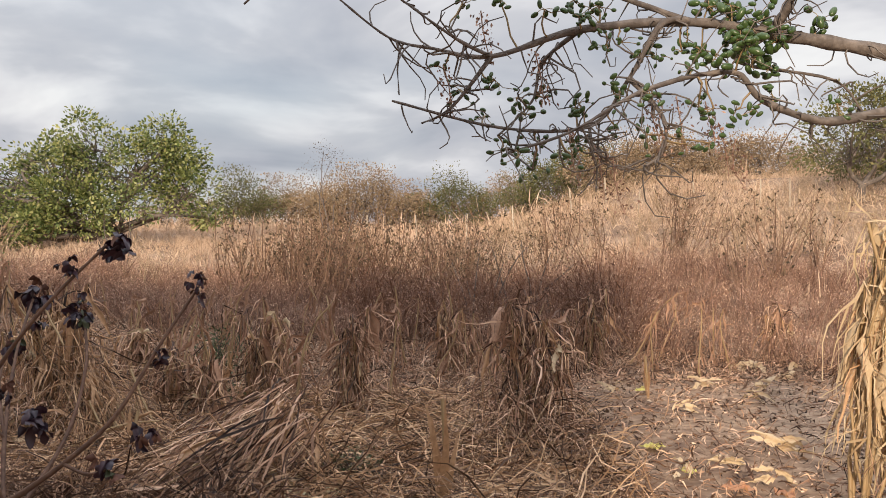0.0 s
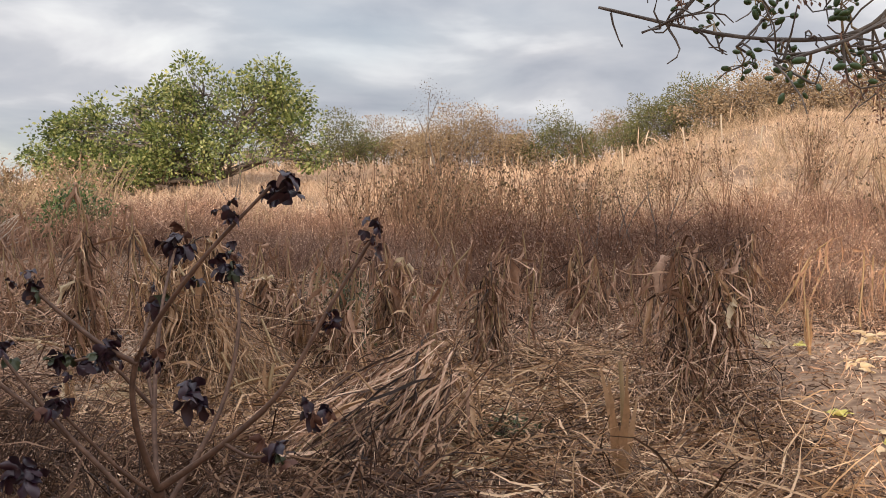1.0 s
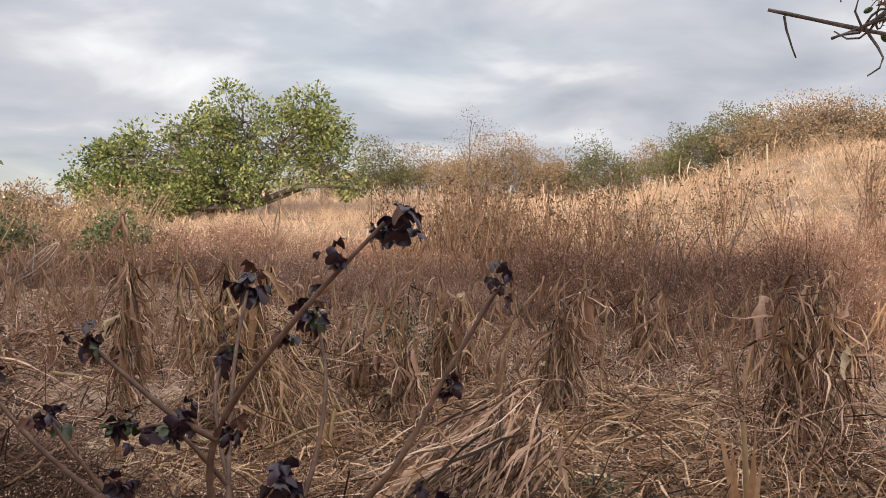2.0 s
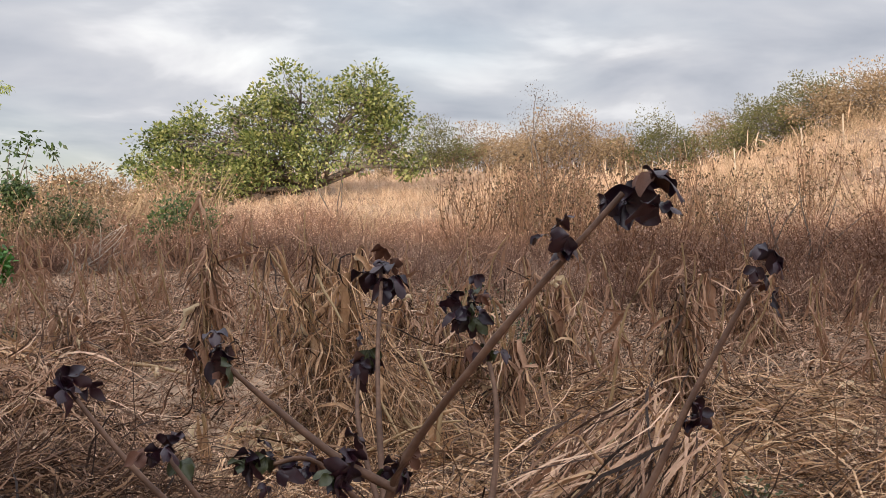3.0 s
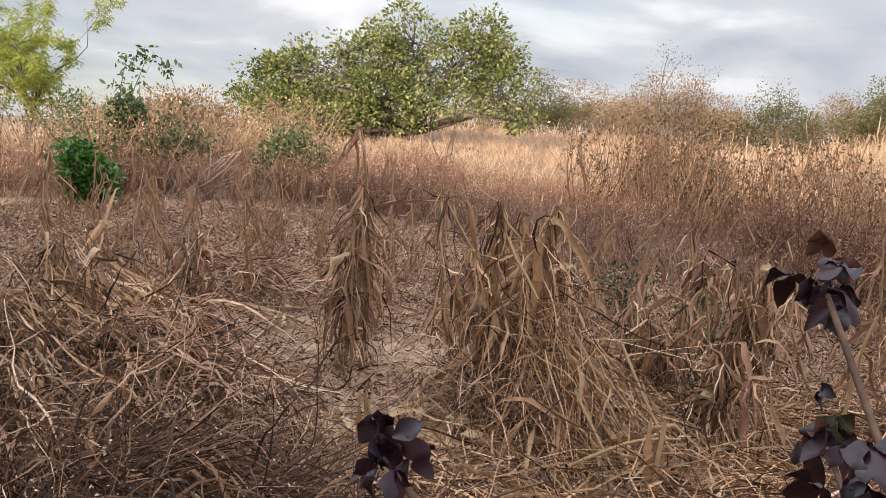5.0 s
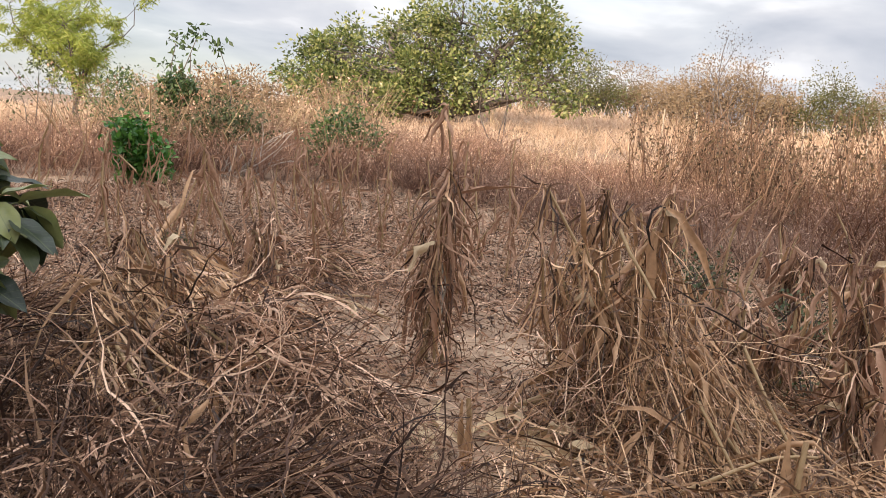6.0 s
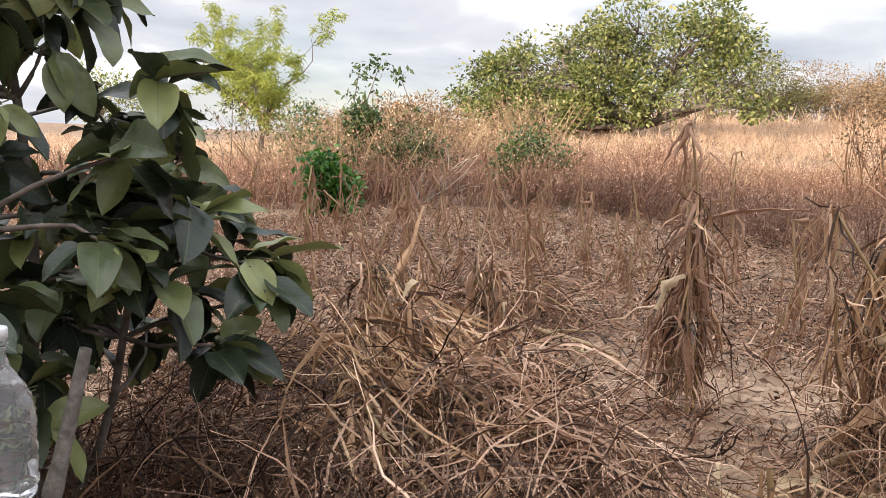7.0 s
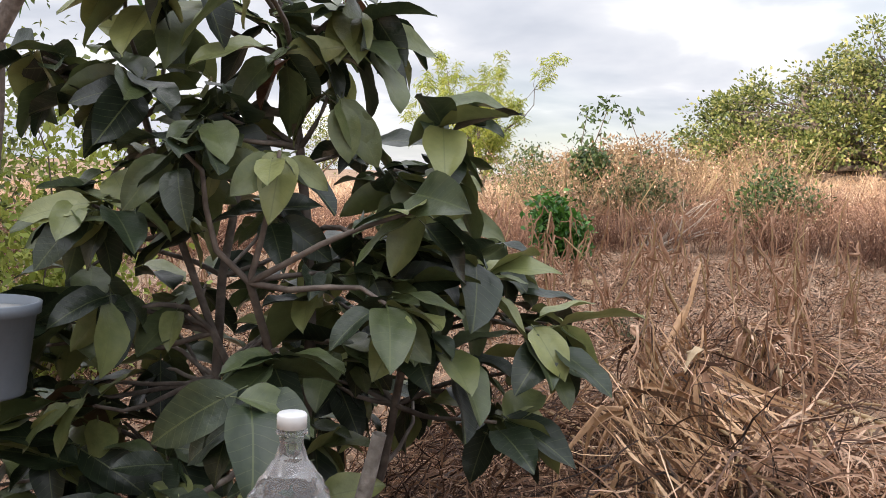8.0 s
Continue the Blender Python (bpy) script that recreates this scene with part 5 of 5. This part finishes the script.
def thin_plant(place, h, label, seed, lobes, mat, leaf, lean=0.1):
    rng = np.random.default_rng(seed)
    t = thing("shrub", (*place, float(land(*place)) - 0.03), label, "shrub")
    for x, z, n, r in lobes:
        s = Soup()
        p = limb(s, (rng.normal() * 0.05, 0, 0), (x, rng.normal() * 0.1, z), 0.022, 0.007, rng, 0.08, 7, 5)
        stem = part("stem", s, bark, t)
        c = Soup()
        b = p[-1] + np.clip(rng.normal(size=(n, 3)), -1.5, 1.5) * r
        b = np.concatenate([b, p[-1] + rng.normal(size=(n, 3)) * r * 0.8])
        n = 2 * n
        leaves(c, b, rng.normal(size=(n, 3)) + [0, 0, -0.2], 0.7 * leaf * rng.uniform(0.6, 1.3, n), shape=leaf_blade(1, 0.5, 0.2, 0.25, 2), rng=rng, loose=0.9)
        part("foliage", c, mat, stem)
    return t


thin_plant((-13.2, 18.2), 2.9, "thin leggy green shrub rising above the weeds", 301, [(0.05, 2.65, 20, 0.13), (0.45, 2.4, 14, 0.11), (-0.4, 2.45, 14, 0.14), (-0.75, 2.0, 16, 0.18), (-0.15, 2.2, 10, 0.2), (0.5, 1.5, 16, 0.25)], shrub_leaf, 0.19)
thin_plant((-12.9, 17.2), 1.8, "hanging dark green leafy vine on a stem", 302, [(0.0, 1.6, 200, 0.17), (-0.2, 1.45, 150, 0.16), (0.25, 1.5, 120, 0.14), (-0.3, 0.95, 60, 0.14)], shrub_leaf, 0.17)
thin_plant((-15.6, 18.8), 1.6, "leafy grey-green shrub among the weeds", 303, [(0.0, 1.7, 160, 0.25), (0.3, 1.3, 220, 0.3), (-0.4, 1.1, 240, 0.35), (0.5, 0.8, 220, 0.35)], shrub_leaf, 0.11)
thin_plant((-17.5, 18.5), 1.8, "leafy grey-green shrub among the weeds", 304, [(0.0, 2.0, 60, 0.2), (0.5, 1.6, 70, 0.25), (-0.5, 1.4, 60, 0.3)], grey_leaf, 0.12)
thin_plant((-9.2, 16.8), 0.8, "low green shrub at the edge of the weeds", 305, [(0.0, 0.95, 320, 0.24), (0.35, 0.7, 260, 0.24), (-0.3, 0.6, 260, 0.22)], shrub_leaf, 0.12)
thin_plant((-11.9, 17.3), 1.0, "low grey-green shrub at the edge of the weeds", 306, [(0.0, 0.95, 300, 0.28), (-0.5, 0.75, 300, 0.28), (0.4, 0.75, 260, 0.28)], grey_leaf, 0.13)
thin_plant((-8.0, 22.5), 2.0, "sapling with sparse green leaves in dry grass", 307, [(0.0, 2.0, 80, 0.25), (0.5, 1.6, 70, 0.25), (-0.5, 1.5, 80, 0.3)], tree_leaf, 0.14)
thin_plant((-3.2, 25.5), 3.0, "half-bare sapling with small brown leaves", 308, [(0.0, 3.0, 90, 0.22), (0.7, 2.7, 70, 0.22), (-0.6, 2.6, 80, 0.25), (0.3, 2.2, 60, 0.25), (1.1, 2.0, 60, 0.25), (-0.2, 3.3, 50, 0.2)], dark_seed, 0.06)
thin_plant((0.6, 14.6), 1.3, "dry bush thick with dark seed heads", 309, [(0.0, 1.25, 130, 0.22), (0.4, 1.1, 130, 0.22), (-0.45, 1.1, 130, 0.22), (0.8, 1.35, 90, 0.16), (-0.2, 0.8, 140, 0.3)], dark_seed, 0.045)
thin_plant((1.3, 14.9), 1.3, "dry bush thick with dark seed heads", 310, [(0.0, 1.4, 110, 0.22), (0.5, 1.2, 110, 0.22), (-0.5, 1.3, 110, 0.22), (0.9, 1.0, 90, 0.2)], dark_seed, 0.045)


def green_plant(place, h, w, n, seed, label, mat, leaf):
    rng = np.random.default_rng(seed)
    t = thing("green_plant", (*place, float(land(*place))), label, "plant")
    for i in range(9):
        s = Soup()
        a = rng.uniform(0, 6.28)
        p = limb(s, (0, 0, -0.02), (math.cos(a) * w * rng.uniform(0.2, 0.9), math.sin(a) * w * rng.uniform(0.2, 0.9), h * rng.uniform(0.5, 0.95)), 0.008, 0.004, rng, 0.06, 6, 4)
        stem = part("stem", s, bark, t)
        c = Soup()
        k = n // 9
        b = p[rng.integers(1, 6, k)] + rng.normal(size=(k, 3)) * [w * 0.28, w * 0.28, h * 0.12]
        b[:, 2] = np.abs(b[:, 2])
        leaves(c, b, rng.normal(size=(k, 3)) + [0, 0, -0.4], leaf * rng.uniform(0.6, 1.4, k), shape=KITE, rng=rng)
        part("foliage", c, mat, stem)
    return t


green_plant((-11.5, 14.3), 0.95, 0.5, 3200, 401, "bright green bushy cassava-like plant in straw", weed_leaf, 0.11)
green_plant((-2.7, 11.0), 0.6, 0.42, 900, 402, "low dusty green weed among corn stubble", grey_leaf, 0.04)
green_plant((-1.9, 7.6), 0.3, 0.25, 350, 403, "low dusty green weed among straw", grey_leaf, 0.03)
green_plant((-0.55, 5.5), 0.22, 0.22, 500, 404, "low feathery grey-green weed on bare soil", grey_leaf, 0.025)
green_plant((-1.9, 9.4), 0.45, 0.4, 600, 405, "low dusty green weed among straw", grey_leaf, 0.035)
green_plant((-8.8, 5.3), 2.0, 0.8, 5200, 406, "yellow-green leafy shrub beside dry grass", lime_leaf, 0.06)
green_plant((-9.8, 4.9), 2.2, 0.9, 5200, 407, "green leafy shrub beside dry grass", tree_leaf, 0.06)
green_plant((-7.3, 9.6), 0.2, 0.25, 300, 408, "low grey-green weed on bare soil", grey_leaf, 0.03)
green_plant((-14.3, 13.4), 0.8, 0.6, 900, 409, "dark green weeds at the field's edge", grey_leaf, 0.08)


# pale dead branches thrown at the field's edge
dead_wood = surface("dead_wood", [(0.30, 0.25, 0.21), (0.48, 0.42, 0.36), (0.62, 0.56, 0.5)], 0.85, 30, 0.4, "none", 5)
drng = np.random.default_rng(77)
dead = thing("dead_branch_heap", (-11.0, 16.2, float(land(-11.0, 16.2))), "heap of pale bare dead branches at the weeds", "branch heap")
for i in range(16):
    s = Soup()
    a = np.array([drng.normal() * 0.25, drng.normal() * 0.2, 0.02])
    limb(s, a, a + [drng.uniform(0.0, 1.1), drng.normal() * 0.3, drng.uniform(0.35, 1.0)], 0.014, 0.006, drng, 0.08, 6, 5)
    part("branch", s, dead_wood, dead)

# ---- fence ----
def fence_post(h, seed):
    rng = np.random.default_rng(seed)
    s = Soup()
    k = np.linspace(0, 1, 6)
    p = np.stack([np.sin(k * 2) * 0.03, np.zeros(6), k * h - 0.05], 1)
    tubes(s, p[None], (np.linspace(0.038, 0.03, 6) * (1 + 0.06 * rng.normal(size=6)))[None], 7)
    return s.mesh("shaft", [post_wood])


shafts = [fence_post(1.3, 501 + i) for i in range(3)]
frng = np.random.default_rng(9)
for x, y in [(-5.5, 34), (-4.4, 34.2), (-2.9, 34), (-1.0, 34.3), (0.9, 34), (2.7, 34), (4.9, 34), (6.3, 34.4), (6.2, 28.3), (7.9, 27.9), (9.7, 27.3), (10.5, 27.0), (-27.5, 29.5), (-24.0, 31.0), (-20.5, 32.5)]:
    p = thing("fence_post", pose(x, y, float(land(x, y)), frng.normal() * 3, frng.normal() * 4, frng.uniform(0, 360)) @ Matrix.Scale(0.68 if y < 29 else 0.85, 4), "pale weathered wooden fence post in dry grass", "fence post", "fence posts")
    o = new("shaft", shafts[frng.integers(0, 3)])
    o.parent = p

# rough tan scrub among the grass on the rise
scrubs = [weed_template(rng, 9, 1.8, 0.45, 40, 90, 0.012, 0.05) for _ in range(3)]
spots = spots_in(rng, 1400, lambda x, y: (np.hypot(x, y) > 24) & (np.abs(np.arctan2(x, y) - 0.05) < 0.55) & (rng.uniform(size=len(x)) < (clumpy(x, y, 5.0, 5) > 0.47)), (-24, 26, 20, 48))
az, rr = np.radians(rng.uniform(-42, -27, 110)), rng.uniform(20.5, 28, 110)
az2, rr2 = np.radians(rng.uniform(6, 27, 130)), rng.uniform(38, 47, 130)
az3, rr3 = np.radians(rng.uniform(3, 30, 330)), rng.uniform(19, 40, 330)
az4, rr4 = np.radians(rng.uniform(-30, -12, 60)), rng.uniform(18, 25, 60)
left_brush = on_land(rr * np.sin(az), rr * np.cos(az), -0.02)
field("tan_scrub", left_brush, scrubs, [far_scrub, seed_mat], "tall tan dry scrub at the field's far edge", "scrub", (0.6, 1.15), 9, 0.15)
spots = np.concatenate([spots[:150], on_land(rr3 * np.sin(az3), rr3 * np.cos(az3), -0.02), on_land(rr4 * np.sin(az4), rr4 * np.cos(az4), -0.02), on_land(rr2 * np.sin(az2), rr2 * np.cos(az2), -0.02)])
field("tan_scrub", spots, scrubs, [far_scrub, grass_mat], "tan dry scrub dotted over the sunlit rise", "scrub", (0.22, 0.62), 8, 0.15)


# ---- small things on the soil ----
def husk(place, size, yaw, seed, label="pale dry corn husk lying on the soil"):
    rng = np.random.default_rng(seed)
    t = thing("corn_husk", pose(*place, 0.04, 0, 0, yaw), label, "corn husk", "fallen corn husks")
    for i in range(6):
        s = Soup()
        a = rng.normal() * 0.35 + (math.pi if i % 3 == 2 else 0)
        ribbons(s, np.array([[rng.normal() * 0.02, rng.normal() * 0.03, 0.012 * i]]), np.array([[math.cos(a), math.sin(a), rng.uniform(0.0, 0.5)]]), size * rng.uniform(0.5, 0.95), size * rng.uniform(0.12, 0.26), 0.5, 7, 3.0, 0, 0.6, fold=rng.uniform(0.2, 0.8), wave=0.9, rng=rng, floor=-0.02, kink=0.4)
        part("leaf", s, husk_mat, t)
    return t


hrng = np.random.default_rng(17)
for i, (x, y, k) in enumerate([(-3.57, 6.15, 0.26), (-3.29, 6.44, 0.2), (-3.13, 6.36, 0.22), (-4.9, 8.14, 0.16), (-0.55, 5.86, 0.16), (0.39, 7.97, 0.3), (0.12, 6.91, 0.16), (-0.34, 6.76, 0.16), (1.51, 5.59, 0.14), (1.8, 5.74, 0.2), (3.63, 10.5, 0.4), (3.91, 10.02, 0.35), (2.65, 9.19, 0.3), (2.35, 6.22, 0.28), (2.9, 8.4, 0.24),
                               (2.1, 7.8, 0.2), (3.3, 9.1, 0.3), (1.7, 8.9, 0.2), (-9.65, 12.2, 0.3), (-0.9, 5.2, 0.18), (0.2, 7.6, 0.24), (-2.2, 7.4, 0.18), (-2.95, 6.1, 0.22), (2.0, 5.4, 0.2)]):
    husk((x, y), k * (1.0 if x > 1 else 1.35), hrng.uniform(0, 360), 600 + i)

yellow = surface("yellow_leaf", [(0.5, 0.42, 0.08), (0.68, 0.6, 0.16), (0.8, 0.72, 0.3)], 0.6, 30, 0.3, "none", 8, 0.2)
orange = surface("orange_leaf", [(0.35, 0.14, 0.07), (0.5, 0.24, 0.12), (0.6, 0.36, 0.2)], 0.7, 30, 0.3, "none", 8)
cream = surface("cream_sheet", [(0.45, 0.36, 0.2), (0.6, 0.5, 0.3), (0.72, 0.62, 0.4)], 0.7, 18, 0.8, "none", 5)


def crumple(name, place, size, mat, label, category, seed, z=0.05):
    """A crumpled leaf or sheet on the soil."""
    rng = np.random.default_rng(seed)
    s = Soup()
    n = 9
    g = np.linspace(-0.5, 0.5, n)
    gx, gy = np.meshgrid(g, g)
    r = 1 / (1 + 1.2 * np.abs(gx * gy) * 4)
    h = np.array([noise.noise(Vector((a * 5 + seed, b * 5, 1.5))) for a, b in zip(gx.ravel(), gy.ravel())]).reshape(n, n)
    v = np.stack([gx * r * size, gy * r * size * 0.8, np.abs(h) * size * 0.28 + 0.006], -1)
    i = (np.arange(n - 1)[:, None] * n + np.arange(n - 1)[None]).ravel()
    s.add(v, np.stack([i, i + 1, i + n + 1, i + n], 1))
    o = tagged(part(name, s, mat), label, category)
    o.matrix_basis = pose(place[0], place[1], z * 0.3, 0, 0, rng.uniform(0, 360))
    return o


crumple("yellow_leaf", (1.49, 6.35), 0.2, yellow, "large pale yellow withered leaf on the soil", "leaf", 1)
crumple("yellow_leaf", (1.55, 5.65), 0.15, yellow, "pale yellow withered leaf on the soil", "leaf", 2)
crumple("yellow_leaf", (2.0, 9.0), 0.18, yellow, "pale yellow withered leaf on the soil", "leaf", 3)
crumple("orange_leaf", (1.72, 5.22), 0.2, orange, "faded orange-brown leaf on the soil", "leaf", 4)
crumple("orange_leaf", (1.95, 5.1), 0.18, orange, "faded orange-brown leaf on the soil", "leaf", 5)
crumple("plastic_sheet", (-0.82, 5.0), 0.3, cream, "crumpled cream plastic sheet lying on straw", "sheet", 6)
crumple("plastic_sheet", (-0.62, 5.12), 0.2, cream, "crumpled cream plastic sheet lying on straw", "sheet", 7)

tile_mat = surface("clay", [(0.20, 0.085, 0.05), (0.30, 0.13, 0.08), (0.38, 0.19, 0.12)], 0.9, 30, 0.6, "object", 5)


def shard(place, size, yaw):
    bm = bmesh.new()
    bmesh.ops.create_cube(bm, size=1, matrix=Matrix.Diagonal((size, size * 0.45, 0.014, 1)))
    bmesh.ops.bevel(bm, geom=bm.edges[:], offset=0.004, segments=1, affect="EDGES")
    for v in bm.verts:
        v.co.z += 1.2 * v.co.y ** 2 + 0.006 * noise.noise(v.co * 30)
        v.co.x += 0.15 * v.co.y * math.sin(yaw)
    me = bpy.data.meshes.new("clay_shard")
    bm.to_mesh(me)
    bm.free()
    me.materials.append(tile_mat)
    o = tagged(new("clay_shard", me), "broken red clay tile piece on the soil", "tile shard", "clay shards")
    o.matrix_basis = pose(*place, 0.012, 3, -4, yaw)


for x, y, k, a in ((-4.71, 5.07, 0.14, 20), (-4.85, 5.02, 0.1, 75), (-5.1, 5.2, 0.12, 140), (0.39, 5.05, 0.26, -50), (-0.02, 5.3, 0.12, 30)):
    shard((x, y), k, a)


def stump(place, h, seed, lean=6):
    """The cut foot of a corn stalk with its husk still round it."""
    rng = np.random.default_rng(seed)
    t = thing("corn_stump", pose(*place, 0, rng.normal() * lean, rng.normal() * lean, rng.uniform(0, 360)), "cut pale corn stalk standing in the straw", "corn stump", "cut corn stalks")
    s = Soup()
    limb(s, (0, 0, -0.03), (0, 0, h), 0.014, 0.011, rng, 0.02, 5, 7)
    part("stalk", s, stalk_mat, t)
    for i in range(4):
        s = Soup()
        ribbons(s, np.array([[0.012 * math.cos(i * 2.1), 0.012 * math.sin(i * 2.1), 0.01]]), np.array([[0.02 * math.cos(i * 2.1), 0.02 * math.sin(i * 2.1), 1.0]]), h * rng.uniform(0.6, 1.1), 0.055, 0.05, 5, 1.5, 0, 0.8, wave=0.4, rng=rng)
        part("sheath", s, straw_gold, t)
    return t


for i, (x, y, h) in enumerate([(0.0, 4.8, 0.62), (-3.33, 5.9, 0.3), (-2.05, 8.25, 0.55), (-1.75, 8.15, 0.5), (1.1, 9.0, 0.3), (2.0, 8.7, 0.4), (0.75, 8.4, 0.35), (-2.35, 7.6, 0.5), (-2.1, 6.0, 0.35)]):
    stump((x, y), h, 700 + i)


def stick(a, b, r, seed, label="dry brown stick lying on the straw"):
    rng = np.random.default_rng(seed)
    s = Soup()
    a, b = np.array(a), np.array(b)
    limb(s, a - a, b - a, r, r * 0.7, rng, 0.04, 7, 7)
    o = tagged(part("stick", s, stalk_mat), label, "stick", "fallen sticks")
    o.matrix_basis = pose(*a)


stick((-3.4, 6.45, 0.06), (-2.65, 7.15, 0.16), 0.019, 801)
stick((-5.43, 8.62, 0.05), (-4.63, 8.19, 0.04), 0.018, 802)
stick((-5.6, 8.5, 0.04), (-5.0, 8.75, 0.06), 0.012, 803)
stick((-2.5, 5.9, 0.1), (-2.0, 6.3, 0.22), 0.009, 804)
stick((-4.6, 8.6, 0.03), (-4.2, 8.3, 0.05), 0.014, 805)
